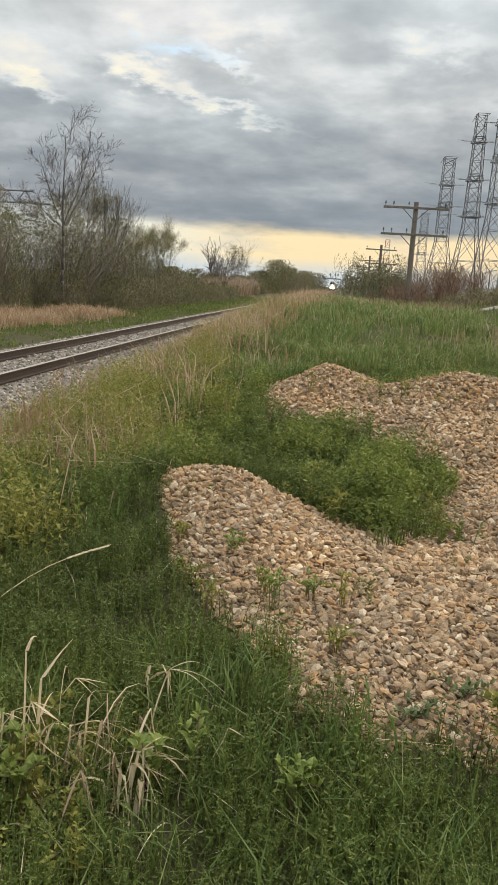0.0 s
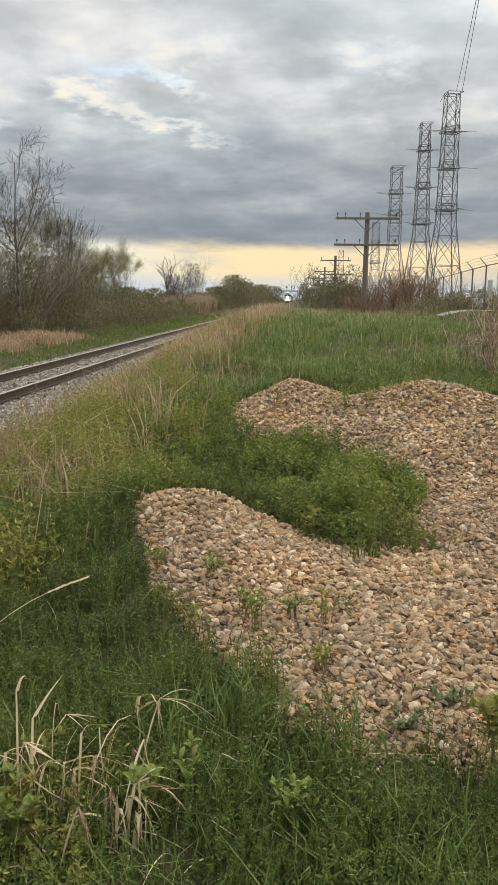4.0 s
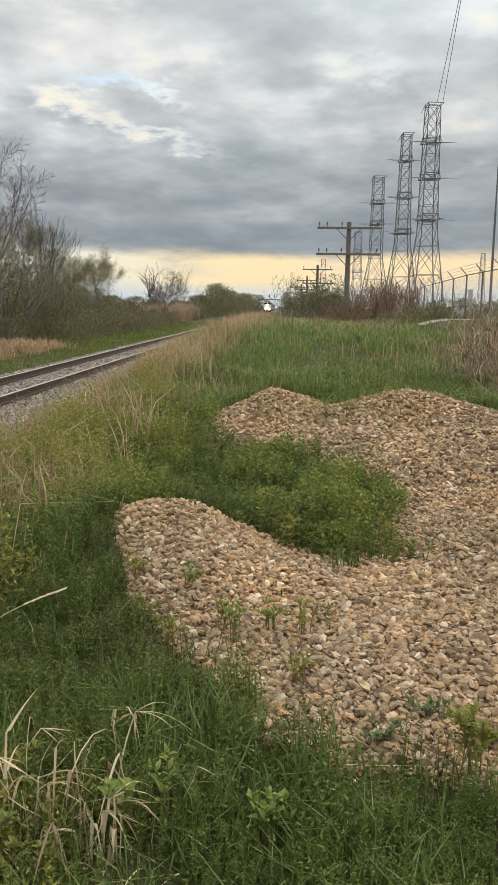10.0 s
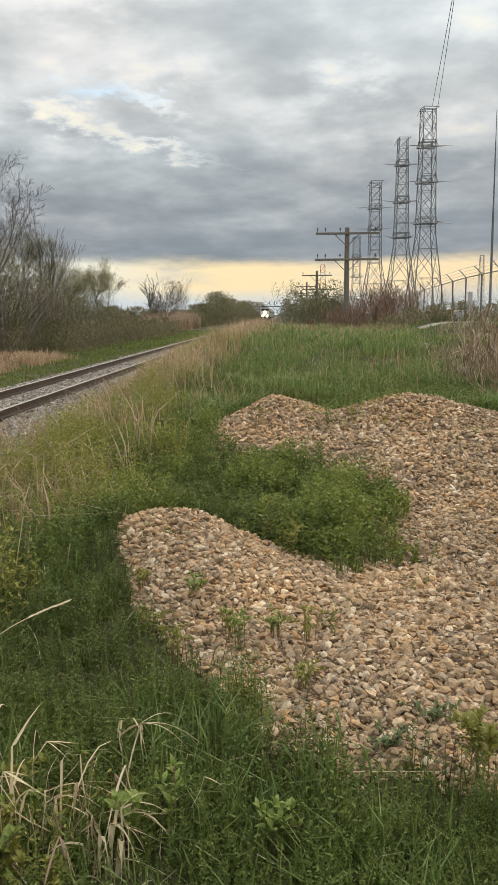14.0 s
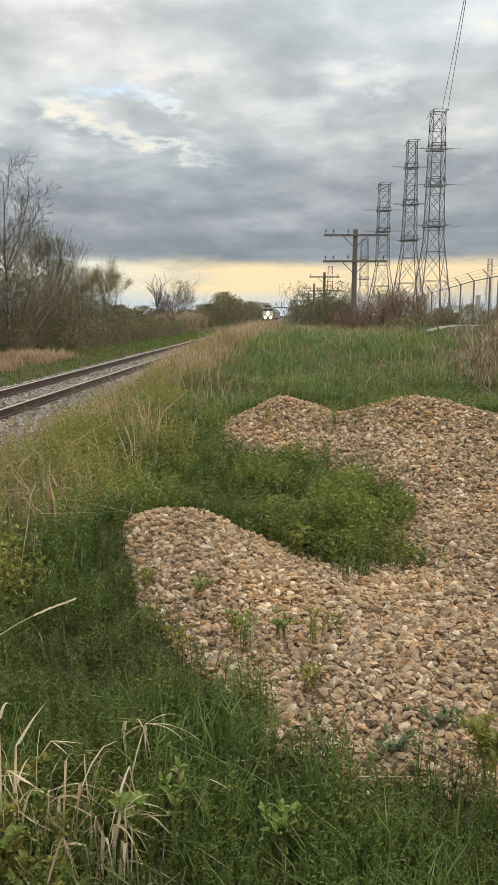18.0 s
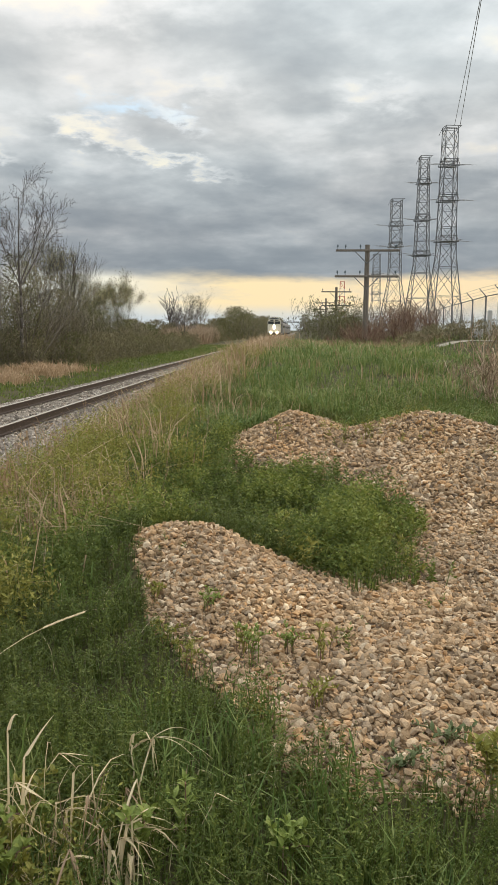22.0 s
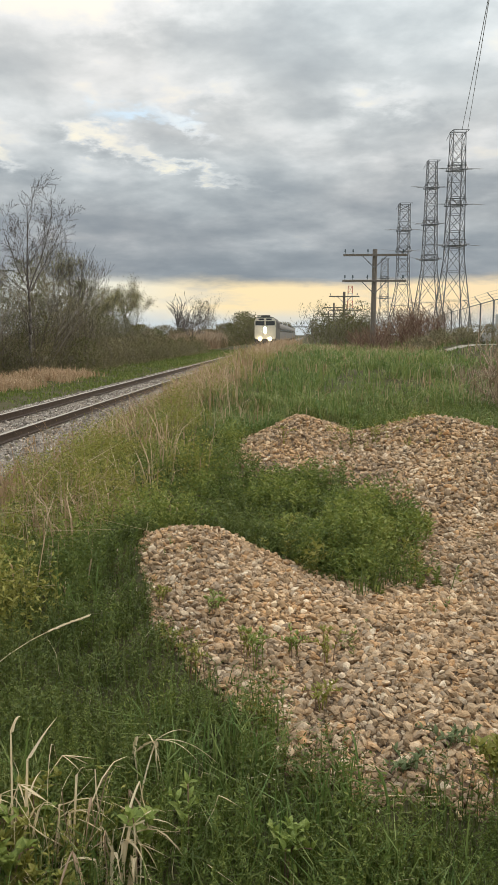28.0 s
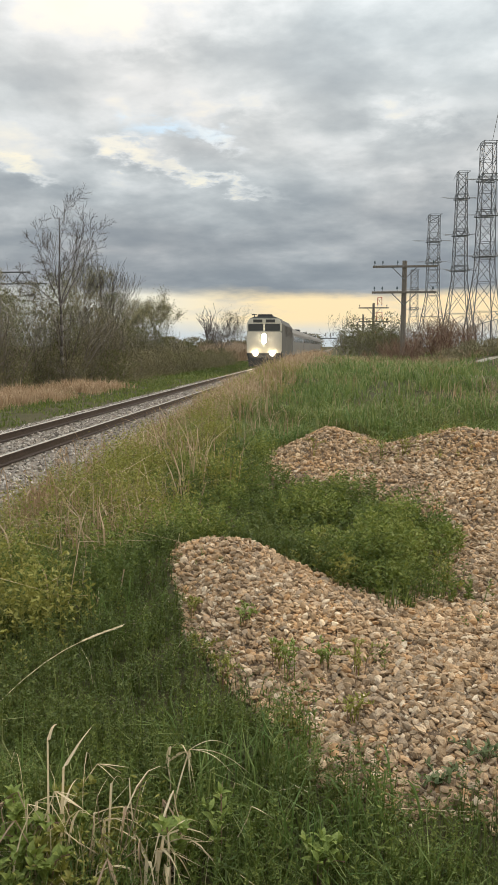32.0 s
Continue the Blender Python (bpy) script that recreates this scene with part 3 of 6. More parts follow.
def hanging_wire(name, a, b, sag, r, label, group, steps=36, sides=5):
    """A wire that sags between two points, drawn as one round tube."""
    a, b = np.array(a, dtype=float), np.array(b, dtype=float)
    t = np.linspace(0, 1, steps + 1)[:, None]
    line = a + (b - a) * t - np.array([0, 0, sag * 4.0]) * t * (1 - t)
    way = np.gradient(line, axis=0)
    u = np.cross(way, (0, 0, 1.0))
    u /= np.linalg.norm(u, axis=1)[:, None]
    v = np.cross(way, u)
    v /= np.linalg.norm(v, axis=1)[:, None]
    turn = np.arange(sides) * 2 * np.pi / sides
    verts = line[:, None] + r * (np.cos(turn)[None, :, None] * u[:, None] + np.sin(turn)[None, :, None] * v[:, None])
    i, k = np.meshgrid(np.arange(steps) * sides, np.arange(sides))
    j = (k + 1) % sides
    p, s, e, w = (i + k).ravel(), (i + j).ravel(), (i + sides + j).ravel(), (i + sides + k).ravel()
    tris = np.concatenate([np.stack([p, s, e], -1), np.stack([p, e, w], -1)])
    return tagged(new(name, mesh_of(name, verts.reshape(-1, 3), tris, M_WIRE, smooth=True)), label, "wire", group)


for x, end in ((32.44, -0.9), (33.67, -3.4)):
    hanging_wire("power_wire", (x, 190, 46.74), (end, -60, 46.9), 1.5, 0.052, "thin grey overhead conductor strung from a pylon", "wires of the power line")


def utility_pole(at, high, arms, lean, pins):
    """A wooden line pole; arms are (height, left reach, right reach)."""
    pole = thing("utility_pole", at, 0, "weathered brown wooden pole with crossarms and insulators", "utility pole", "line poles beside the track")
    bm = bmesh.new()
    bar(bm, (0, 0, -0.4), (lean, 0, high), 0.15, 0.12, 10)
    part("shaft", bm, M_POLE, pole)
    for z, left, right in arms:
        bm = bmesh.new()
        box(bm, (left + right, 0.09, 0.11), ((right - left) / 2, -0.17, z), bevel=0.012)
        arm = part("crossarm", bm, M_POLE, pole)
        for sx in (-1, 1):
            bm = bmesh.new()
            bar(bm, (0, -0.16, z - 0.65), (sx * 0.62, -0.20, z - 0.05), 0.022, 0.022, 4)
            part("brace", bm, M_STEEL, arm, "flat steel brace")
        for px in pins:
            if -left < px < right:
                bm = bmesh.new()
                bar(bm, (px, -0.17, z + 0.06), (px, -0.17, z + 0.20), 0.014, 0.014, 5)
                bar(bm, (px, -0.17, z + 0.16), (px, -0.17, z + 0.29), 0.045, 0.030, 8)
                part("insulator", bm, M_GLASSY, arm, "small dark glass insulator on a pin")
    return pole


P1 = (3.20, 43.2, float(bare_ground(3.2, 43.2)))
utility_pole(P1, 6.30 - P1[2], ((6.00 - P1[2], 1.60, 1.65), (4.70 - P1[2], 1.63, 1.62)), 0.02, (-1.5, -1.1, -0.35, 1.45))
P2 = (3.05, 78.3, float(bare_ground(3.05, 78.3)))
utility_pole(P2, 5.95 - P2[2], ((5.52 - P2[2], 1.4, 1.4), (4.25 - P2[2], 1.4, 1.5)), 0.0, (-1.3, 1.2))
P3 = (3.00, 112.0, float(bare_ground(3, 112)))
utility_pole(P3, 6.2 - P3[2], ((5.6 - P3[2], 1.4, 1.4), (4.4 - P3[2], 1.4, 1.5)), 0.0, (-1.3, 1.2))
P4 = (3.00, 148.0, float(bare_ground(3, 148)))
utility_pole(P4, 6.2 - P4[2], ((5.6 - P4[2], 1.4, 1.4), (4.4 - P4[2], 1.4, 1.5)), 0.0, (-1.3, 1.2))


# ---- fenced yard ----
def build_fence():
    fence = thing("chain_link_fence", (0, 0, 0), 0, "grey chain-link fence topped with barbed wire on angled arms", "fence")
    line = [(7.55 + 0.004 * i * i, 17.7 + 3.0 * i) for i in range(15)]
    tops = []
    for i, (x, y) in enumerate(line):
        g = float(ground_height(x, y))
        top = 3.42 - 0.04 * max(0, i - 6)
        bm = bmesh.new()
        bar(bm, (x, y, g - 0.3), (x, y, top), 0.035, 0.035, 8)
        bar(bm, (x, y, top), (x - 0.30, y, top + 0.32), 0.022, 0.018, 6)
        part("post", bm, M_STEEL, fence)
        tops.append((x, y, g, top))
    for (x0, y0, g0, t0), (x1, y1, g1, t1) in zip(tops, tops[1:]):
        bm = bmesh.new()
        bar(bm, (x0, y0, t0), (x1, y1, t1), 0.022, 0.022, 6)
        part("top_rail", bm, M_STEEL, fence)
        s = Sticks()
        h0, h1 = t0 - g0 - 0.1, t1 - g1 - 0.1
        n = 26
        for k in range(-n, n):
            for up in (0, 1):
                a, b = k / n, k / n + 0.8
                a2, b2 = max(a, 0.0), min(b, 1.0)
                if b2 <= a2:
                    continue
                u0, u1 = (a2 - a) / 0.8, (b2 - a) / 0.8
                if up:
                    u0, u1 = 1 - u0, 1 - u1
                p = (x0 + (x1 - x0) * a2, y0 + (y1 - y0) * a2, g0 + 0.05 + h0 * u0)
                q = (x0 + (x1 - x0) * b2, y0 + (y1 - y0) * b2, g1 + 0.05 + h1 * u1)
                s.add(p, q, 0.0013, 0.0013)
        ob = new("mesh_panel", s.mesh("mesh_panel", M_WIRE))
        ob.parent = fence
        for k in range(3):
            s = Sticks()
            f = 0.33 * (k + 1)
            s.add((x0 - 0.30 * f, y0, t0 + 0.32 * f), (x1 - 0.30 * f, y1, t1 + 0.32 * f), 0.006, 0.006)
            ob = new("barbed_wire", s.mesh("barbed_wire", M_WIRE))
            ob.parent = fence
    return fence


chain_link_fence = build_fence()


def build_mast():
    x, y = 14.67, 60.0
    mast = thing("lightning_mast", (x, y, float(ground_height(x, y))), 0, "tall thin tapering grey steel mast", "mast")
    for z0, z1, r0, r1, name in ((-0.3, 7.2, 0.10, 0.075, "lower_tube"), (7.2, 12.0, 0.06, 0.042, "middle_tube"), (12.0, 14.1, 0.032, 0.015, "tip_rod")):
        bm = bmesh.new()
        bar(bm, (0, 0, z0), (0, 0, z1), r0, r1, 10)
        part(name, bm, M_STEEL, mast)
    return mast


build_mast()


def lattice_mast(name, at, high, wide, label, bands=0):
    mast = thing(name, at, 0, label, "mast")
    mats = (M_RED, M_WHITE) if bands else (M_STEEL, M_STEEL)
    n = bands or 1
    for b in range(n):
        s = Sticks()
        z0, z1 = high * b / n, high * (b + 1) / n
        corners = ((1, 1), (-1, 1), (-1, -1), (1, -1))
        def w(z):
            return wide / 2 * (1.25 - 0.6 * z / high)
        for i in range(4):
            (ax, ay), (bx, by) = corners[i], corners[(i + 1) % 4]
            s.add((ax * w(z0), ay * w(z0), z0), (ax * w(z1), ay * w(z1), z1), wide * 0.035, wide * 0.035)
            steps = max(1, round((z1 - z0) / wide))
            for k in range(steps):
                p, q = z0 + (z1 - z0) * k / steps, z0 + (z1 - z0) * (k + 1) / steps
                s.add((ax * w(p), ay * w(p), p), (bx * w(q), by * w(q), q), wide * 0.022, wide * 0.022)
                s.add((ax * w(q), ay * w(q), q), (bx * w(q), by * w(q), q), wide * 0.022, wide * 0.022)
        ob = new("lattice_section", s.mesh("lattice_section", mats[b % 2], 4))
        ob.parent = mast
    return mast


lattice_mast("signal_tower", (12.4, 270, 1.0), 16.6, 2.0, "slim red and white banded lattice tower", 7)
lattice_mast("lattice_mast", (15.4, 66.0, 1.6), 4.75, 0.42, "short grey lattice mast in a fenced yard")
lattice_mast("lattice_mast", (14.65, 55.5, 1.6), 4.5, 0.6, "short grey lattice mast in a fenced yard")


def build_yard():
    # gravel drive behind the fence
    xs, ys = np.linspace(4.9, 40, 64), np.linspace(29.4, 30.9, 8)
    gx, gy = np.meshgrid(xs, ys)
    gy = gy + 0.03 * (gx - 4.6) + 0.25 * waves(gx, gy, 1.2, 4)
    z = ground_height(gx, gy) + 0.03
    n = len(xs)
    i, j = np.meshgrid(np.arange(n - 1), np.arange(len(ys) - 1))
    a = (j * n + i).ravel()
    tris = np.concatenate([np.stack([a, a + 1, a + n + 1], -1), np.stack([a, a + n + 1, a + n], -1)])
    tagged(new("road", mesh_of("road", np.stack([gx, gy, z], -1).reshape(-1, 3), tris, M_ROADGRAVEL, smooth=True)), "pale gravel drive in front of a fence", "road", kind="structure")
    for x, y, w, h, lab in ((6.72, 32.4, 0.34, 0.46, "pale concrete block beside a gravel drive"),):
        bm = bmesh.new()
        box(bm, (w, w, h), (0, 0, h / 2 - 0.02), bevel=0.04)
        ob = part("concrete_block", bm, M_CONCRETE, None)
        ob.matrix_basis = pose(x, y, float(ground_height(x, y)), 0, 0, 12)
        tagged(ob, lab, "concrete block")
    bm = bmesh.new()
    box(bm, (0.17, 0.17, 1.20), (0, 0, 0.58), bevel=0.03, taper=0.9)
    post = part("marker_post", bm, M_CONCRETE, None)
    post.matrix_basis = pose(7.2, 32.6, float(ground_height(7.2, 32.6)), 0, 0, 8)
    tagged(post, "pale concrete marker post beside a gravel drive", "post")


build_yard()


# ---- signals over and beside the line ----
def signal_gantry():
    y = 500.0
    gantry = thing("signal_gantry", (0, y, -0.5), 0, "distant grey steel signal bridge across the track", "signal bridge")
    for x in (-15.0, -2.5):
        bm = bmesh.new()
        bar(bm, (x, 0, 0), (x, 0, 7.4), 0.18, 0.18, 8)
        part("post", bm, M_STEEL, gantry)
    bm = bmesh.new()
    box(bm, (13.0, 0.5, 0.55), (-8.75, 0, 7.2), bevel=0.03)
    part("beam", bm, M_STEEL, gantry)
    for x in (-8.8, -6.0, -4.4):
        bm = bmesh.new()
        bar(bm, (x, 0, 7.4), (x, 0, 10.4), 0.09, 0.09, 6)
        box(bm, (0.5, 0.3, 1.5), (x, -0.2, 9.6), bevel=0.05)
        part("signal_mast", bm, M_LOCO_DARK, gantry)


signal_gantry()


def truss_bridge():
    """The end of a lattice beam that shows behind the thicket."""
    y, z0, z1 = 92.0, 9.55, 10.85
    truss = thing("lattice_gantry", (0, y, -0.5), 0, "dark steel lattice gantry beam on posts behind trees", "gantry")
    x0, x1 = -64.0, -35.4
    for x in (x0 + 1, -52.0):
        bm = bmesh.new()
        bar(bm, (x, 0, 0), (x, 0, z1 + 0.3), 0.16, 0.14, 6)
        part("post", bm, M_STEEL, truss)
    for z, end in ((z0, x1 + 2.0), (z1, x1)):
        bm = bmesh.new()
        bar(bm, (x0, 0, z), (end, 0, z), 0.09, 0.09, 4)
        part("chord", bm, M_STEEL, truss)
    n = 14
    for i in range(n):
        a, b = x0 + (x1 - x0) * i / n, x0 + (x1 - x0) * (i + 1) / n
        bm = bmesh.new()
        bar(bm, (a, 0, z0), ((a + b) / 2, 0, z1), 0.06, 0.06, 4)
        bar(bm, ((a + b) / 2, 0, z1), (b, 0, z0), 0.06, 0.06, 4)
        part("diagonal", bm, M_STEEL, truss)


truss_bridge()


# ---- train ----
def build_train():
    train = thing("passenger_train", (TRACK, 75.5, 0), 0, "grey diesel passenger train with lit headlamps coming on", "train")
    # the front faces the viewer: y = 0 is the nose, the train runs back along +y
    bm = bmesh.new()
    outline = [(-1.58, 1.05), (1.58, 1.05), (1.58, 3.95), (1.32, 4.42), (0.9, 4.58), (-0.9, 4.58), (-1.32, 4.42), (-1.58, 3.95)]
    sweep(bm, outline, [0.45, 4.0])
    part("cab", bm, M_LOCO_GREY, train, "grey painted cab")
    bm = bmesh.new()
    sweep(bm, [(-1.5, 1.35), (1.5, 1.35), (1.55, 1.6), (1.55, 3.1), (1.45, 3.24), (-1.45, 3.24), (-1.55, 3.1), (-1.55, 1.6)], [0.0, 0.44])
    bmesh.ops.bevel(bm, geom=[e for e in bm.edges if all(v.co.y < 0.01 for v in e.verts)], offset=0.06, segments=2, affect="EDGES")
    nose = part("nose", bm, M_LOCO_CREAM, train, "pale cream nose panel")
    bm = bmesh.new()
    sweep(bm, [(-1.56, 3.26), (1.56, 3.26), (1.56, 3.95), (1.3, 4.40), (-1.3, 4.40), (-1.56, 3.95)], [0.10, 0.44])
    part("brow", bm, M_LOCO_CREAM, train, "pale cream cab front")
    for x0, x1 in ((-1.42, -0.08), (0.08, 1.42)):
        bm = bmesh.new()
        box(bm, (x1 - x0, 0.03, 0.62), ((x0 + x1) / 2, 0.09, 3.62), bevel=0.01)
        part("windscreen", bm, M_PANE, train, "dark windscreen pane")
        bm = bmesh.new()
        box(bm, (0.82, 0.03, 0.26), ((x0 + x1) / 2 * 0.75, 0.09, 4.18), bevel=0.008)
        part("number_board", bm, M_PANE, train, "dark number board")
    bm = bmesh.new()
    box(bm, (0.46, 0.08, 0.84), (0, -0.03, 2.62), bevel=0.03)
    housing = part("headlamp_housing", bm, M_LOCO_CREAM, train)
    for z in (2.42, 2.82):
        bm = bmesh.new()
        bmesh.ops.create_cone(bm, cap_ends=True, segments=16, radius1=0.19, radius2=0.19, depth=0.03, matrix=Matrix.Translation((0, -0.08, z)) @ pose(0, 0, 0, 90))
        part("headlamp", bm, M_LAMP, housing, "bright warm headlamp")
    for x in (-0.74, 0.74):
        bm = bmesh.new()
        bmesh.ops.create_cone(bm, cap_ends=True, segments=16, radius1=0.19, radius2=0.19, depth=0.03, matrix=Matrix.Translation((x, -0.10, 1.30)) @ pose(0, 0, 0, 90))
        part("ditch_lamp", bm, M_DITCH, train, "bright warm ditch lamp")
    bm = bmesh.new()
    box(bm, (2.9, 0.5, 0.55), (0, 0.22, 1.08), bevel=0.05)
    part("pilot_beam", bm, M_LOCO_DARK, train)
    bm = bmesh.new()
    sweep(bm, [(-1.35, 0.15), (1.35, 0.15), (1.4, 0.82), (-1.4, 0.82)], [-0.12, 0.30])
    part("snow_plough", bm, M_LOCO_DARK, train, "dark snow plough")
    bm = bmesh.new()
    box(bm, (0.30, 0.5, 0.30), (0, -0.25, 0.95), bevel=0.03)
    part("coupler", bm, M_LOCO_DARK, train)
    bm = bmesh.new()
    sweep(bm, [(-1.55, 1.05), (1.55, 1.05), (1.55, 3.9), (1.1, 4.45), (-1.1, 4.45), (-1.55, 3.9)], [4.02, 16.8])
    hood = part("hood", bm, M_LOCO_GREY, train, "grey painted engine hood")
    for i in range(6):
        bm = bmesh.new()
        for k in range(8):
            box(bm, (0.03, 1.5, 0.07), (1.57, 5.4 + i * 1.95, 2.9 + 0.13 * k))
        part("grille", bm, M_LOCO_DARK, hood, "dark louvred grille")
    for y in (6.5, 9.5, 12.5):
        bm = bmesh.new()
        bmesh.ops.create_cone(bm, cap_ends=True, segments=20, radius1=0.75, radius2=0.68, depth=0.24, matrix=Matrix.Translation((0, y, 4.57)))
        part("roof_fan", bm, M_LOCO_DARK, hood)
    bm = bmesh.new()
    sweep(bm, [(-0.7, 4.60), (0.7, 4.60), (0.6, 4.80), (-0.6, 4.80)], [0.9, 2.2])
    part("roof_unit", bm, M_LOCO_DARK, train, "dark roof-mounted cooling unit")
    bm = bmesh.new()
    bar(bm, (-0.95, 0.95, 4.56), (-0.95, 0.95, 4.76), 0.04)
    for k in (-0.1, 0.0, 0.1):
        bar(bm, (-0.95 + k, 1.2, 4.76), (-0.95 + k * 1.6, 0.75, 4.76), 0.03, 0.07, 8)
    part("horn", bm, M_LOCO_DARK, train)
    bm = bmesh.new()
    box(bm, (2.6, 5.0, 0.75), (0, 8.6, 0.62), bevel=0.15)
    part("fuel_tank", bm, M_LOCO_DARK, train)
    for yb in (3.3, 14.0):
        bm = bmesh.new()
        box(bm, (2.5, 3.6, 0.35), (0, yb, 0.72), bevel=0.04)
        bogie = part("bogie", bm, M_LOCO_DARK, train)
        for dy in (-1.35, 1.35):
            for x in (-0.75, 0.75):
                bm = bmesh.new()
                bmesh.ops.create_cone(bm, cap_ends=True, segments=24, radius1=0.5, radius2=0.5, depth=0.13, matrix=Matrix.Translation((x, yb + dy, 0.507)) @ pose(0, 0, 0, 0, 90))
                part("wheel", bm, M_RAIL, bogie)
    # coaches
    for c in range(5):
        y0 = 17.9 + c * 26.6
        bm = bmesh.new()
        sweep(bm, [(-1.5, 1.0), (1.5, 1.0), (1.52, 1.3), (1.52, 3.4), (1.2, 3.95), (0.6, 4.15), (-0.6, 4.15), (-1.2, 3.95), (-1.52, 3.4), (-1.52, 1.3)], [y0, y0 + 25.9])
        coach = part("coach", bm, M_STAINLESS, train, "fluted stainless steel coach")
        for i in range(11):
            bm = bmesh.new()
            box(bm, (0.03, 1.55, 0.62), (1.53, y0 + 2.6 + i * 2.1, 2.75), bevel=0.008)
            part("coach_window", bm, M_PANE, coach)
        for k, z in enumerate((1.35, 1.55, 1.75, 1.95)):
            bm = bmesh.new()
            box(bm, (0.03, 25.6, 0.07), (1.53, y0 + 12.95, z))
            part("flute", bm, M_STAINLESS, coach)
        bm = bmesh.new()
        box(bm, (1.5, 3.0, 0.3), (0, y0 + 5, 4.25), bevel=0.06)
        part("roof_vent", bm, M_LOCO_DARK, coach)
        for yb in (3.0, 22.9):
            bm = bmesh.new()
            box(bm, (2.4, 3.0, 0.4), (0, y0 + yb, 0.65), bevel=0.05)
            bogie = part("bogie", bm, M_LOCO_DARK, coach)
    return train


passenger_train = build_train()


# ---- trees and shrubs ----
def grow(rnd, sticks, tips, base, way, length, radius, depth, spread, up, shrink=0.68, kids=(2, 3), bend=0.12):
    """One limb in three bent pieces, and its branches."""
    p, d = Vector(base), Vector(way).normalized()
    r = radius
    for i in range(3):
        d = (d + Vector((rnd.uniform(-bend, bend), rnd.uniform(-bend, bend), rnd.uniform(-bend, bend) + up * 0.06))).normalized()
        q = p + d * length / 3
        r2 = max(r * 0.80, 0.007)
        sticks.add(p, q, r, r2)
        if depth > 0 and (i > 0 or depth < 3):
            for _ in range(1 if i < 2 else rnd.randint(*kids)):
                side = Vector((rnd.gauss(0, 1), rnd.gauss(0, 1), rnd.gauss(0, 0.4))).normalized()
                w = (d * (1 - spread) + side * spread + Vector((0, 0, up * 0.25))).normalized()
                grow(rnd, sticks, tips, q, w, length * shrink * rnd.uniform(0.75, 1.1), r2 * 0.62, depth - 1, spread, up, shrink, kids, bend)
        p, r = q, r2
    tips.append(tuple(p))


def limb(rnd, sticks, tips, base, way, length, radius, depth, angle=0.75, up=0.35, n=7, thick=0.0075):
    """A long limb that bends upwards and throws side branches left and right."""
    p, d, r = Vector(base), Vector(way).normalized(), radius
    side = Vector((rnd.gauss(0, 1), rnd.gauss(0, 1), 0)).normalized()
    for i in range(n):
        d = (d + Vector((rnd.gauss(0, 0.07), rnd.gauss(0, 0.07), up * 0.12))).normalized()
        q = p + d * length / n
        r2 = max(radius * (1 - 0.80 * (i + 1) / n), thick)
        sticks.add(p, q, r, r2)
        if depth > 0 and i > 0:
            for k in range(2 if depth == 2 else 1):
                turn = Matrix.Rotation(rnd.choice((0.0, math.pi)) + rnd.gauss(0, 0.7), 3, d)
                s = turn @ side
                s = (s - d * s.dot(d)).normalized()
                w = d * math.cos(angle) + s * math.sin(angle) * rnd.uniform(0.7, 1.2)
                limb(rnd, sticks, tips, q, w, length * (0.30 + 0.30 * (1 - i / n)) * rnd.uniform(0.7, 1.15), max(r2 * 0.55, thick), depth - 1, angle, up, max(3, n - 1), thick)
        p, r = q, r2
    tips.append(tuple(p))


def leaf_cloud(rnd_seed, centres, per, reach, size, name, mat, flat=1.0):
    """Small leaves scattered about centres, each a folded diamond of four corners."""
    rng = np.random.default_rng(rnd_seed)
    c = np.repeat(np.asarray(centres, dtype=float), per, axis=0)
    n = len(c)
    p = c + rng.normal(0, reach, (n, 3)) * (1, 1, flat)
    return mesh_of(name, *leaves_at(p, rng, size), mat)


def leaves_at(p, rng, size, long=2.0, way=None):
    n = len(p)
    a = rng.normal(0, 1, (n, 3)) if way is None else way + rng.normal(0, 0.35, (n, 3))
    a /= np.linalg.norm(a, axis=1)[:, None] + 1e-9
    b = np.cross(a, rng.normal(0, 1, (n, 3)))
    b /= np.linalg.norm(b, axis=1)[:, None] + 1e-9
    s = (size * rng.uniform(0.6, 1.35, n))[:, None]
    c = np.cross(a, b)
    v = np.stack([p, p + a * s * long * 0.45 + b * s * 0.45 + c * s * 0.12, p + a * s * long, p + a * s * long * 0.45 - b * s * 0.45 + c * s * 0.12], 1).reshape(-1, 3)
    k = (np.arange(n) * 4)[:, None]
    return v, np.concatenate([np.hstack([k, k + 1, k + 2]), np.hstack([k, k + 2, k + 3])])


M_BARE = surface("bare_limb", ((0.1, (0.075, 0.063, 0.054)), (0.9, (0.15, 0.13, 0.115))), 2, bump=0.0, island=0.4)
M_DEADWOOD = surface("dead_wood", ((0.1, (0.03, 0.025, 0.022)), (0.9, (0.07, 0.06, 0.052))), 2, bump=0.0, island=0.3)
M_BROWNTWIG = surface("brown_twig", ((0.1, (0.17, 0.115, 0.072)), (0.5, (0.29, 0.20, 0.125)), (0.9, (0.54, 0.43, 0.31))), 2, bump=0.0, island=0.75)
M_BRUSH = surface("brush_twig", ((0.1, (0.12, 0.105, 0.068)), (0.45, (0.195, 0.172, 0.105)), (0.7, (0.225, 0.205, 0.105)), (0.9, (0.32, 0.28, 0.17))), 0.5, bump=0.0, island=0.28, fine=2, thin=0.2, spec=0.2)


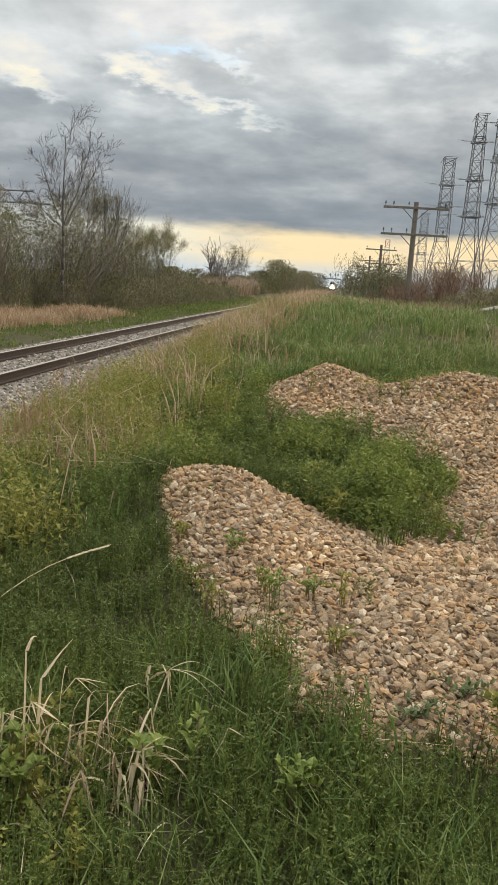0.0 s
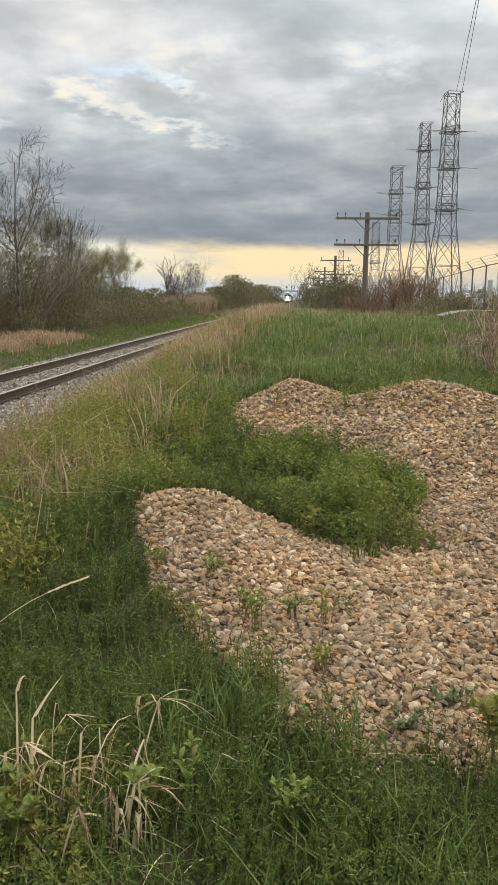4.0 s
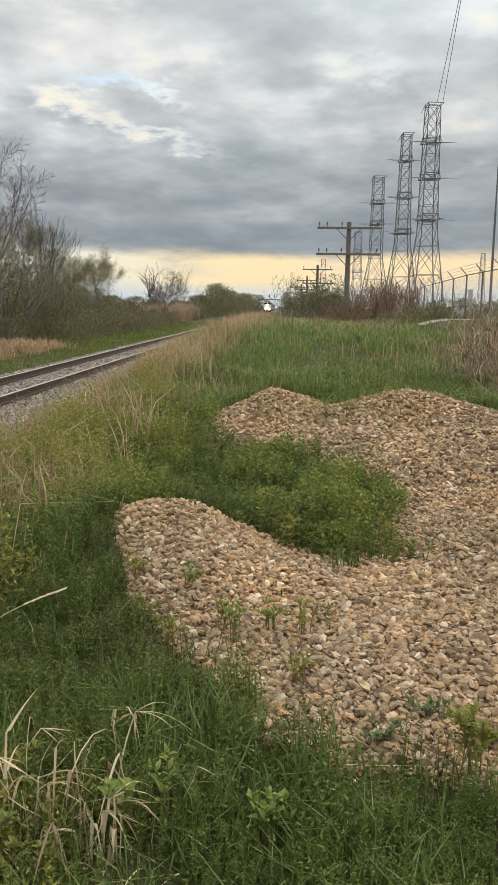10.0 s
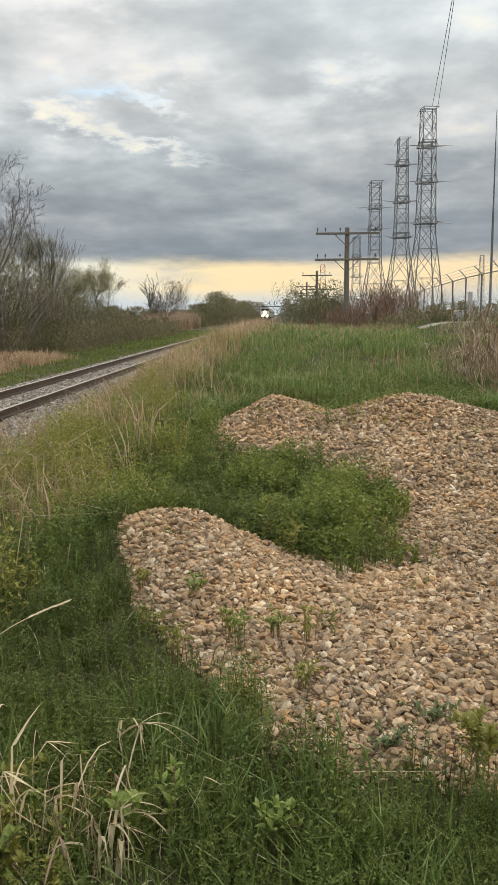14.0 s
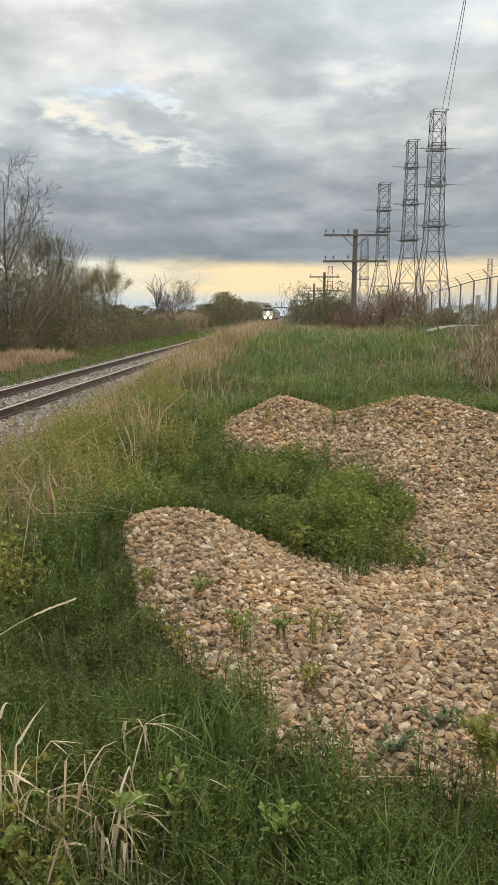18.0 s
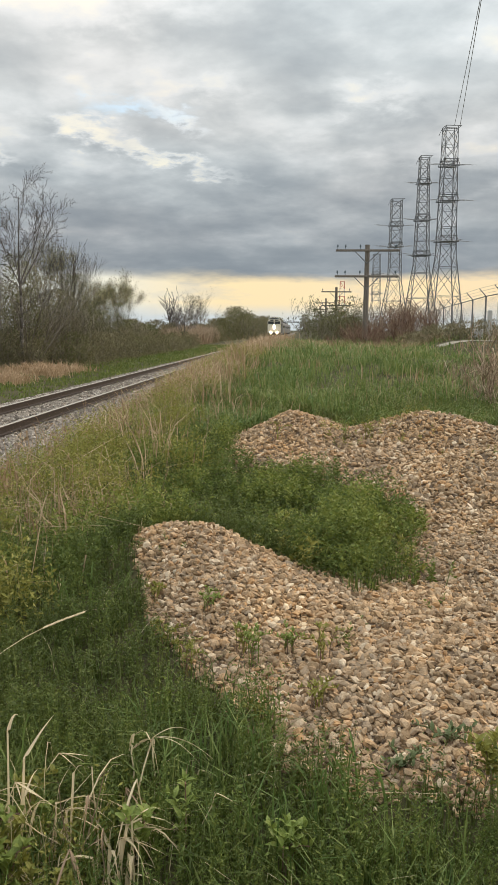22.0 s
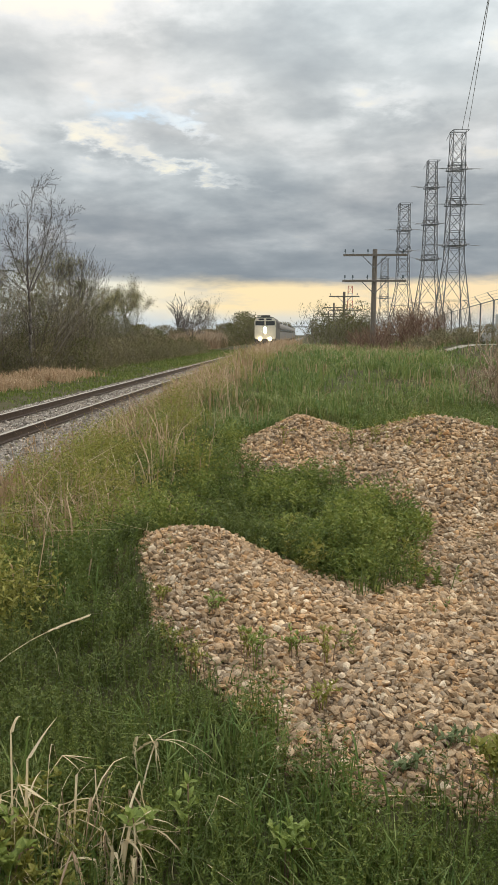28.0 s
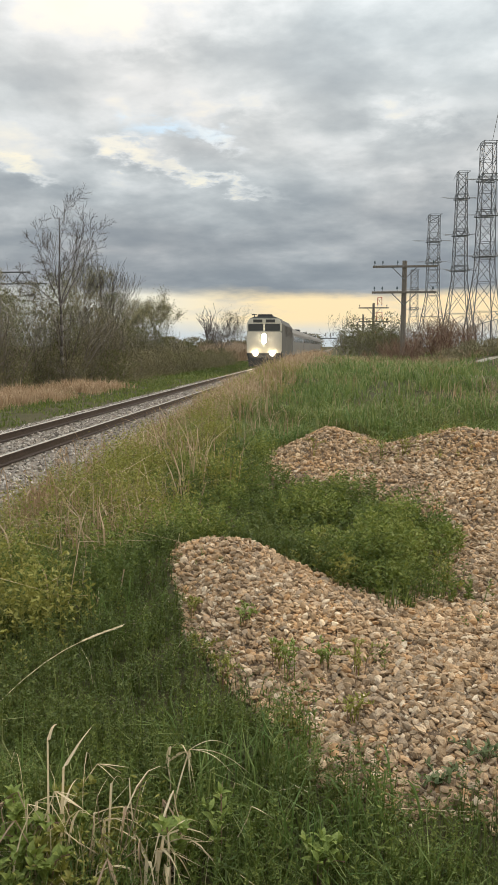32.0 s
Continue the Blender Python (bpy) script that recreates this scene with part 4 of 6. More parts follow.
def bare_tree(name, at, high, seed, label, category="tree", radius=None, depth=4, spread=0.42, up=0.9, fork=0.35, lead=3, leaf=None, leaf_size=0.12, per=2, reach=0.25, mat=None, limbs=False, wide=1.0, thick=0.0075, reach_up=0.73):
    """A tree with a tapered trunk that forks into limbs, and twigs with few or no leaves."""
    rnd = random.Random(seed)
    tree = thing(name, at, 0, label, category)
    r = radius or high * 0.014
    bm = bmesh.new()
    p, d, rr = Vector((0, 0, -0.3)), Vector((rnd.uniform(-0.05, 0.05), rnd.uniform(-0.05, 0.05), 1)), r
    n = 5
    for i in range(n):
        d = (d + Vector((rnd.uniform(-0.05, 0.05), rnd.uniform(-0.05, 0.05), 0.05))).normalized()
        q = p + d * (high * fork / n + 0.06)
        bar(bm, p, q + d * 0.02, rr, rr * 0.92, 9)
        p, rr = q, rr * 0.92
    part("trunk", bm, M_BARK, tree, smooth=True)
    sticks, tips = Sticks(), []
    for k in range(lead):
        ang = 2 * math.pi * k / lead + rnd.uniform(-0.5, 0.5)
        lean = rnd.uniform(0.14, 0.40) * wide if lead > 1 else 0.0
        w = Vector((math.cos(ang) * lean, math.sin(ang) * lean, 1))
        if limbs:
            limb(rnd, sticks, tips, p, w, high * (1 - fork) * reach_up * rnd.uniform(0.9, 1.1), rr * 0.72, depth, spread, up, 7, thick)
        else:
            grow(rnd, sticks, tips, p, w, high * (1 - fork) * rnd.uniform(0.36, 0.46), rr * 0.72, depth, spread, up)
    crown = new("crown", sticks.mesh("crown", mat or M_TWIG, 3))
    crown.parent = tree
    tagged(crown, "bare grey-brown limbs and twigs")
    if leaf:
        ob = new("foliage", leaf_cloud(seed, tips, per, reach, leaf_size, "foliage", leaf))
        ob.parent = tree
    return tree


def shrub(name, at, high, wide, seed, label, twig, leaf=None, stems=14, depth=3, leaf_size=0.09, per=3, reach=0.2, category="shrub", group="", up=0.5, spread=0.45, lean=0.6, fill=0, fill_mat=None, fill_size=1.0):
    """Many stems from one foot, with leaves or bare."""
    rnd = random.Random(seed)
    bush = thing(name, at, 0, label, category, group)
    sticks, tips = Sticks(), []
    for k in range(stems):
        ang, out = rnd.uniform(0, 6.283), rnd.uniform(0, 1) ** 0.5
        foot = (math.cos(ang) * out * wide * 0.32, math.sin(ang) * out * wide * 0.32, -0.1)
        w = Vector((math.cos(ang) * out * lean, math.sin(ang) * out * lean, 1))
        grow(rnd, sticks, tips, foot, w, high * rnd.uniform(0.45, 0.72), high * 0.008 + 0.004, depth, spread, up, kids=(1, 2))
    ob = new("crown", sticks.mesh("crown", twig, 3))
    ob.parent = bush
    tagged(ob, kind="stuff")
    if leaf:
        ob = new("foliage", leaf_cloud(seed, tips, per, reach, leaf_size, "foliage", leaf))
        ob.parent = bush
        tagged(ob, kind="stuff")
    if fill:
        # fine inner brush from the ground up, rounded and ragged
        rng = np.random.default_rng(seed + 5000)
        a, k = rng.uniform(0, 6.283, fill), rng.random(fill)
        zz = high * 1.20 * rng.random(fill) ** 1.35
        rr = wide * 0.55 * np.sqrt(np.clip(1.05 - (zz / (high * 1.25)) ** 2, 0.02, 1)) * k ** 0.5 * (1 + 0.25 * np.sin(3 * a + seed))
        pts = np.stack([np.cos(a) * rr, np.sin(a) * rr, zz], -1)
        ob = new("undergrowth", mesh_of("undergrowth", *leaves_at(pts, rng, (0.032 + 0.007 * high) * fill_size, 3.6, np.tile([0, 0, 0.8], (fill, 1)) + rng.normal(0, 0.9, (fill, 3))), fill_mat))
        ob.parent = bush
        tagged(ob, "tangle of fine twigs and small leaves", kind="stuff")
    return bush


def on_ground(x, y):
    return (x, y, float(ground_height(x, y)))


def tall_tree(at, seed, label):
    """A straight trunk that parts at half its height into ascending limbs with fine upright twigs."""
    rnd = random.Random(seed)
    tree = thing("bare_tree", at, 0, label, "tree")
    bm = bmesh.new()
    p, r = Vector((0, 0, -0.3)), 0.125
    for i in range(8):
        q = p + Vector((rnd.gauss(0, 0.03), rnd.gauss(0, 0.03), 0.69))
        bar(bm, p, q + Vector((0, 0, 0.02)), r, r * 0.95, 10)
        p, r = q, r * 0.95
    trunk = part("trunk", bm, M_BARK, tree, smooth=True)
    for z, way, long, thick in ((5.2, (-0.10, 0.03, 1), 6.2, 0.085), (5.1, (0.62, 0.10, 1), 5.6, 0.075), (5.0, (-1.3, 0.1, 0.75), 3.5, 0.05), (5.2, (-0.62, -0.2, 1), 5.0, 0.055), (4.7, (0.35, -0.8, 1), 4.4, 0.05), (5.1, (-0.3, 0.8, 1), 4.8, 0.05), (5.2, (0.25, 0.15, 1), 5.9, 0.06), (3.9, (-1.2, 0.3, 0.6), 2.6, 0.035), (3.4, (1.2, -0.3, 0.5), 2.3, 0.035)):
        sticks, tips = Sticks(), []
        limb(rnd, sticks, tips, (p.x * z / 5.2, p.y * z / 5.2, z), way, long * 0.86, thick * 0.85, 3, 0.78, 0.16, 7, 0.007)
        ob = new("limb", sticks.mesh("limb", M_BARE, 3))
        ob.parent = tree
    return tree


tall_tree(on_ground(-17.7, 51.2), 16, "tall leafless grey-brown tree rising from a thicket")
bare_tree("budding_tree", on_ground(-19.9, 63.0), 9.0, 36, "tree hazed with pale yellow-green buds behind a thicket", depth=4, spread=0.45, up=0.8, fork=0.25, lead=5, leaf=M_BUD, leaf_size=0.05, per=3, reach=0.22, mat=M_BARE)
bare_tree("bare_tree", on_ground(-18.2, 64), 9.4, 8, "slender leafless tree behind a thicket", depth=2, spread=0.5, up=0.7, fork=0.3, lead=5, radius=0.10, mat=M_BARE, limbs=True)
bare_tree("bare_tree", on_ground(-18.8, 67), 8.6, 9, "slender leafless tree behind a thicket", depth=2, spread=0.5, up=0.7, fork=0.3, lead=5, radius=0.10, mat=M_BARE, limbs=True)
bare_tree("dead_tree", on_ground(-20.2, 123), 8.7, 23, "small dead tree with few crooked limbs", depth=1, spread=0.8, up=0.25, fork=0.40, lead=4, radius=0.20, mat=M_DEADWOOD, limbs=True, wide=1.5, thick=0.025, reach_up=0.8)
shrub("leafless_tree", on_ground(-19.6, 148), 7.0, 5.6, 24, "round brown tree just coming into bud", M_TWIG, M_BUSH, stems=12, depth=3, leaf_size=0.05, per=3, reach=0.3, category="tree", fill=1400, fill_mat=M_BRUSH, fill_size=1.2)
shrub("far_tree", on_ground(-19.0, 226), 7.2, 8.0, 25, "rounded dull green tree far along the line", M_TWIG, M_BUSH, stems=14, depth=1, leaf_size=0.12, per=4, reach=0.35, category="tree", group="far trees", fill=2600, fill_mat=M_BRUSH, fill_size=1.7)
bare_tree("budding_tree", on_ground(-18.6, 84), 7.6, 31, "small tree with pale budding twigs", depth=4, spread=0.4, up=0.9, fork=0.2, lead=4, leaf=M_BUD, leaf_size=0.07, per=3, reach=0.25, mat=M_BARE)
bare_tree("budding_tree", on_ground(-20.0, 80), 6.8, 32, "small tree with pale budding twigs", depth=4, spread=0.4, up=0.9, fork=0.2, lead=4, leaf=M_BUD, leaf_size=0.07, per=3, reach=0.25, mat=M_BARE)
bare_tree("leafless_tree", on_ground(-16.4, 112), 6.9, 33, "low round leafless tree behind reeds", depth=2, spread=0.7, up=0.2, fork=0.22, lead=6, mat=M_BARE, limbs=True, wide=2.4, thick=0.016)
bare_tree("leafless_tree", on_ground(-17.6, 118), 6.4, 35, "low round leafless tree behind reeds", depth=2, spread=0.7, up=0.2, fork=0.22, lead=6, mat=M_BARE, limbs=True, wide=2.4, thick=0.016)

rnd_plan = random.Random(77)
# thicket along the far side of the track
for i in range(30):
    y = 36 + i * 1.75 + rnd_plan.uniform(-1, 1)
    x = -19.4 + rnd_plan.uniform(-2.5, 1.4)
    h = rnd_plan.uniform(4.3, 6.0) if y < 68 else rnd_plan.uniform(3.4, 4.4)
    leafy = M_BUD if i % 3 == 1 else M_BUSH
    shrub("shrub", on_ground(x, y), h, 4.0, 100 + i, "dense dull olive-brown shrub beginning to leaf", M_TWIG, leafy, stems=12, depth=2, leaf_size=0.024, per=6, reach=0.30, group="thicket beside the track", fill=5000, fill_mat=M_BUSH if i % 3 == 1 else M_BRUSH, fill_size=0.68)
for i in range(24):
    y = 90 + i * 4.4
    x = -19.0 + rnd_plan.uniform(-2.5, 1.2)
    h = rnd_plan.uniform(2.2, 3.0) if y < 185 else rnd_plan.uniform(3.0, 4.2)
    shrub("shrub", on_ground(x, y), h, 4.4, 200 + i, "dull green-brown shrub in a far hedgerow", M_TWIG, M_BUSH, stems=12, depth=1, leaf_size=0.08, per=4, reach=0.3, group="far hedgerow", fill=1900, fill_mat=M_BUSH if i % 3 == 1 else M_BRUSH, fill_size=2.0)
for i in range(14):
    y = 200 + i * 17 + rnd_plan.uniform(-4, 4)
    x = -16.5 + rnd_plan.uniform(-5, 1)
    shrub("far_tree", on_ground(x, y), rnd_plan.uniform(5.2, 7.0), 8.0, 240 + i, "rounded dull green tree far along the line", M_TWIG, M_BUSH, stems=14, depth=1, leaf_size=0.12, per=4, reach=0.35, category="tree", group="far trees", fill=2000, fill_mat=M_BRUSH if i % 2 else M_BUSH, fill_size=1.9)
# low brush along the front of the thicket
for i in range(22):
    y = 54 + i * 2.7 + rnd_plan.uniform(-0.8, 0.8)
    x = -15.3 + 0.004 * (y - 54) + rnd_plan.uniform(-0.6, 0.6)
    shrub("shrub", on_ground(x, y), rnd_plan.uniform(1.0, 2.0), 2.6, 520 + i, "low dull olive-brown shrub at a thicket's edge", M_TWIG, M_BUSH, stems=10, depth=1, leaf_size=0.05, per=3, reach=0.2, group="thicket beside the track", fill=1100, fill_mat=M_BRUSH if i % 3 else M_BUSH, fill_size=1.3)
# woods where the line meets the horizon
for i in range(16):
    x = -66 + i * 5.6 + rnd_plan.uniform(-1, 1)
    if -13 < x < -2:
        continue
    shrub("far_tree", on_ground(x, 600), rnd_plan.uniform(6.5, 10.5), 11.0, 560 + i, "rounded dull green tree at the end of the line", M_TWIG, M_BUSH, stems=10, depth=1, leaf_size=0.25, per=4, reach=0.6, category="tree", group="far trees", fill=900, fill_mat=M_BRUSH, fill_size=4.0)
# red-stemmed shrubs by the line pole
for i in range(30):
    x, y = rnd_plan.gauss(4.4, 1.7), rnd_plan.uniform(38, 47)
    shrub("red_shrub", on_ground(x, y), rnd_plan.uniform(0.6, 1.25) + 0.85 * math.exp(-((x - 4.6) / 1.6) ** 2), 1.8, 300 + i, "leafless dogwood shrub with dull red stems", M_REDTWIG, None, stems=8, depth=2, group="red shrubs by the poles", up=0.6, spread=0.5, lean=0.9)
for i in range(18):
    x, y = rnd_plan.uniform(0.75, 3.4), rnd_plan.uniform(46, 62)
    shrub("shrub", on_ground(x, y), rnd_plan.uniform(1.2, 2.3), 1.9, 340 + i, "low green leafy shrub beside the track", M_TWIG, M_BUSH, stems=9, depth=2, leaf_size=0.045, per=4, reach=0.12, group="green shrubs by the poles", fill=500, fill_mat=M_BUSH)
# a woodland edge far behind the yard
for i in range(20):
    x, y = 16 + i * 3.6 + rnd_plan.uniform(-1, 1), 190 + rnd_plan.uniform(-12, 12)
    shrub("far_tree", on_ground(x, y), rnd_plan.uniform(3.6, 5.2), 6.0, 380 + i, "dark low tree at the edge of a far field", M_TWIG, M_BUSH, stems=9, depth=1, leaf_size=0.12, per=4, reach=0.35, category="tree", group="far trees", fill=600, fill_mat=M_BRUSH)
# bare brown brush at the edge of the gravel
for i, (x, y, h) in enumerate(((3.5, 11.8, 0.75), (4.1, 13.0, 1.05), (4.7, 14.6, 1.2), (3.4, 13.6, 0.8), (5.4, 17.0, 1.3), (4.4, 17.5, 1.1), (3.5, 14.9, 1.25), (3.9, 14.2, 1.1))):
    shrub("brown_shrub", on_ground(x, y), h, 1.1, 420 + i, "leafless brown shrub with pale thin stems", M_BROWNTWIG, None, stems=10, depth=2, group="bare shrubs by the gravel", up=0.6, spread=0.45, lean=0.8)
# low brush between the drive and the fence
for i in range(22):
    x, y = rnd_plan.uniform(4.6, 9.0), rnd_plan.uniform(32.2, 38.0)
    shrub("low_brush", on_ground(x, y), rnd_plan.uniform(0.35, 0.62), 1.1, 450 + i, "low grey-brown brush along a fence", M_BROWNTWIG if i % 2 else M_TWIG, None, stems=12, depth=1, group="brush along the fence", up=0.5, spread=0.5, lean=0.9, fill=350, fill_mat=M_BRUSH)
# brush round the foot of the tall tree
for i, (x, y, h) in enumerate(((-16.9, 50.2, 1.3), (-18.4, 50.6, 1.8), (-17.2, 52.4, 1.5), (-16.4, 53.4, 1.2))):
    shrub("shrub", on_ground(x, y), h, 1.8, 480 + i, "low dull olive-brown shrub round a tree's foot", M_TWIG, M_BUSH, stems=12, depth=2, leaf_size=0.04, per=3, reach=0.2, group="thicket beside the track", fill=700, fill_mat=M_BRUSH)


# ---- gravel stones ----
def stone_shapes(rng, kinds, coarse=False, cuts=1):
    """Angular lumps of unit size: points and triangles of each kind."""
    if coarse:
        base = np.array([(1, 0, 0), (-1, 0, 0), (0, 1, 0), (0, -1, 0), (0, 0, 1), (0, 0, -1)]) * 0.5
        tris = np.array([(0, 2, 4), (2, 1, 4), (1, 3, 4), (3, 0, 4), (2, 0, 5), (1, 2, 5), (3, 1, 5), (0, 3, 5)])
    else:
        bm = bmesh.new()
        bmesh.ops.create_icosphere(bm, subdivisions=cuts, radius=0.5)
        base = np.array([v.co[:] for v in bm.verts])
        tris = np.array([[v.index for v in f.verts] for f in bm.faces])
        bm.free()
    out = []
    for _ in range(kinds):
        # a rounded block with a few faces broken off flat, then squeezed to a slab
        p = np.sign(base) * np.abs(base * 2) ** 0.85 * 0.5 * rng.uniform(0.80, 1.20, (len(base), 1))
        for _ in range(4):
            way = rng.normal(0, 1, 3)
            way /= np.linalg.norm(way)
            over = np.maximum(p @ way - rng.uniform(0.24, 0.40), 0)
            p = p - over[:, None] * way
        out.append(p * (1.12, rng.uniform(0.62, 0.98), rng.uniform(0.36, 0.72)))
    return out, tris


def turns(rng, n, tilt=0.6):
    """Random rotation matrices, mostly flat-lying."""
    a, b, c = rng.uniform(0, 6.283, n), rng.normal(0, tilt, n), rng.normal(0, tilt, n)
    ca, sa, cb, sb, cc, sc = np.cos(a), np.sin(a), np.cos(b), np.sin(b), np.cos(c), np.sin(c)
    z = np.zeros(n)
    o = np.ones(n)
    rz = np.stack([ca, -sa, z, sa, ca, z, z, z, o], -1).reshape(n, 3, 3)
    rx = np.stack([o, z, z, z, cb, -sb, z, sb, cb], -1).reshape(n, 3, 3)
    ry = np.stack([cc, z, sc, z, o, z, -sc, z, cc], -1).reshape(n, 3, 3)
    return rz @ rx @ ry


def scatter_stones(name, xs, ys, zs, sizes, seed, mat, coarse=False):
    rng = np.random.default_rng(seed)
    shapes, tris = stone_shapes(rng, 12, coarse)
    n = len(xs)
    pick = rng.integers(0, 12, n)
    p = np.array(shapes)[pick] * sizes[:, None, None]
    p = np.einsum("nij,nkj->nki", turns(rng, n), p) + np.stack([xs, ys, zs], -1)[:, None]
    k = (np.arange(n) * p.shape[1])[:, None, None]
    return mesh_of(name, p.reshape(-1, 3), (tris[None] + k).reshape(-1, 3), mat)


def build_gravel():
    rng = np.random.default_rng(11)
    heap = thing("gravel_heap", (0, 0, 0), 0, "low spread heaps of loose tan and grey gravel", "gravel heap")
    # the tan grit under the stones, its colour darkened as shade in the gaps
    xs, ys = np.arange(-2.2, 5.4, 0.07), np.arange(2.5, 12.4, 0.07)
    gx, gy = np.meshgrid(xs, ys)
    gz = ground_height(gx, gy) + 0.006
    c = len(xs)
    i, j = np.meshgrid(np.arange(c - 1), np.arange(len(ys) - 1))
    a = (j * c + i).ravel()
    a = a[gravel_here(gx, gy)[:-1, :-1].ravel() > -0.02]
    bed = new("grit_bed", mesh_of("grit_bed", np.stack([gx, gy, gz], -1).reshape(-1, 3), np.concatenate([np.stack([a, a + 1, a + c + 1], -1), np.stack([a, a + c + 1, a + c], -1)]), M_HEAP, smooth=True))
    bed.parent = heap
    tagged(bed, "tan grit and sand, darkened for the shade between stones")
    for name, y0, y1, n, seed, coarse, mid, top in (("gravel", 2.4, 6.6, 66000, 12, False, 0.033, 0.060), ("fine_gravel", 2.4, 6.6, 64000, 14, True, 0.021, 0.036), ("far_gravel", 6.6, 12.4, 50000, 13, False, 0.042, 0.072)):
        y = rng.uniform(y0, y1, n)
        x = rng.uniform(-1.5, 2.3 if y1 < 7 else 3.9, n)
        g = gravel_here(x, y)
        keep = smooth_step(-0.05, 0.03, g) > rng.random(n)
        # thinner towards the far side of the heap
        keep &= rng.random(n) < np.where(x < 0.30 * y + 0.3, 1.0, 0.35)
        # a trodden patch of grit with few stones on it
        keep &= rng.random(n) > (0.85 if mid > 0.025 else 0.3) * np.exp(-((x - 0.86) / 0.22) ** 2 - ((y - 3.95) / 0.20) ** 2)
        x, y = x[keep], y[keep]
        size = np.clip(rng.lognormal(math.log(mid), 0.36, len(x)) * (1 + 0.22 * waves(x, y, 0.45, 9)), 0.012, top)
        z = ground_height(x, y) + size * rng.uniform(-0.10, 0.50 if mid > 0.025 else 0.40, len(x))
        ob = new(name, scatter_stones(name, x, y, z, size, seed, M_STONE, coarse))
        ob.parent = heap
        tagged(ob, "countless small tan, grey and cream stones", kind="stuff")
    shapes, tris = stone_shapes(rng, 12, False, 1)
    meshes = [mesh_of("stone", s, tris, M_STONE_ONE) for s in shapes]
    rnd = random.Random(4)
    made = 0
    while made < 300:
        px, py = rnd.uniform(-1.1, 1.5), rnd.uniform(2.95, 5.6)
        if float(gravel_here(px, py)) < 0.02 or px > 0.30 * py + 0.1:
            continue
        s = rnd.uniform(0.045, 0.072)
        st = new("stone", meshes[made % 12])
        st.parent = heap
        st.matrix_basis = pose(px, py, float(ground_height(px, py)) + s * 0.28, rnd.gauss(0, 22), rnd.gauss(0, 22), rnd.uniform(0, 360)) @ Matrix.Diagonal((s, s, s, 1))
        made += 1
    return heap


gravel_heap = build_gravel()


def ballast_stones():
    rng = np.random.default_rng(21)
    n = 24000
    y = 9 + 45 * rng.random(n) ** 1.6
    x = rng.uniform(TRACK - 2.6, TRACK + 3.5, n)
    across = np.abs(x - TRACK)
    z = np.where(across < 1.75, -0.20, -0.20 - (across - 1.75) * 0.336)
    z = np.maximum(z, bare_ground(x, y))
    size = np.clip(rng.lognormal(math.log(0.078), 0.3, n), 0.035, 0.13)
    keep = (np.abs(x - RAIL_LEFT) > 0.11) & (np.abs(x - RAIL_RIGHT) > 0.11)
    x, y, z, size = x[keep], y[keep], z[keep], size[keep]
    ob = new("ballast_stones", scatter_stones("ballast_stones", x, y, z + size * 0.12, size, 22, M_BALLAST_STONE, True))
    ob.parent = railway_track
    return tagged(ob, "loose grey ballast stones", kind="stuff")


ballast_stones()


# ---- grass ----
def blades(rng, x, y, z, high, wide, lean=0.35, bend=0.5):
    """Tapered blades of three triangles each that lean and bend over."""
    n = len(x)
    a = rng.uniform(0, 6.283, n)
    d = np.stack([np.cos(a), np.sin(a), np.zeros(n)], -1)
    face = a + np.pi / 2 + rng.normal(0, 0.6, n)
    side = np.stack([np.cos(face), np.sin(face), np.zeros(n)], -1) * (wide * 0.5)[:, None]
    l1 = (np.abs(rng.normal(0, lean, n)) * high)[:, None]
    l2 = (np.abs(rng.normal(0, bend, n)) * high)[:, None]
    p = np.stack([x, y, z], -1)
    up = np.zeros((n, 3))
    up[:, 2] = high
    mid = p + up * 0.58 + d * l1 * 0.5
    drop = 1 - 0.35 * np.clip(l2 / high[:, None], 0, 1.2)
    tip = p + up * drop + d * (l1 + l2)
    v = np.stack([p - side, p + side, mid - side * 0.75, mid + side * 0.75, tip], 1).reshape(-1, 3)
    k = (np.arange(n) * 5)[:, None]
    t = np.concatenate([np.hstack([k, k + 1, k + 3]), np.hstack([k, k + 3, k + 2]), np.hstack([k + 2, k + 3, k + 4])])
    return v, t


def meadow(name, seed, n, x0, x1, y0, y1, high, wide, mat, label, allow, lean=0.35, bend=0.5, near=1.0, patch=1.0, lump=0.5, tuft=0, loose=0.10):
    """A field of blades over a stretch of ground where allow(x, y) is above a random threshold."""
    rng = np.random.default_rng(seed)
    y = y0 + (y1 - y0) * rng.random(n) ** near
    x = rng.uniform(x0, x1, n)
    grown = np.ones(n)
    if tuft:
        # blades stand in tufts of their own height
        own = rng.integers(0, n // tuft, n)
        wide_of = loose * (1 + y[own] / 25)
        x, y = x[own] + rng.normal(0, 1, n) * wide_of, y[own] + rng.normal(0, 1, n) * wide_of
        grown = rng.uniform(0.55, 1.3, n)[own]
    keep = allow(x, y) > rng.random(n)
    x, y, grown = x[keep], y[keep], grown[keep]
    h = high * grown * rng.uniform(0.5, 1.2, len(x)) * (1 + 0.35 * patch * waves(x, y, lump, seed))
    w = wide * rng.uniform(0.6, 1.4, len(x)) * (1 + y / 18.0)
    z = ground_height(x, y) - 0.01
    ob = new(name, mesh_of(name, *blades(rng, x, y, z, h, w, lean, bend), mat))
    return tagged(ob, label, "grass", kind="stuff")


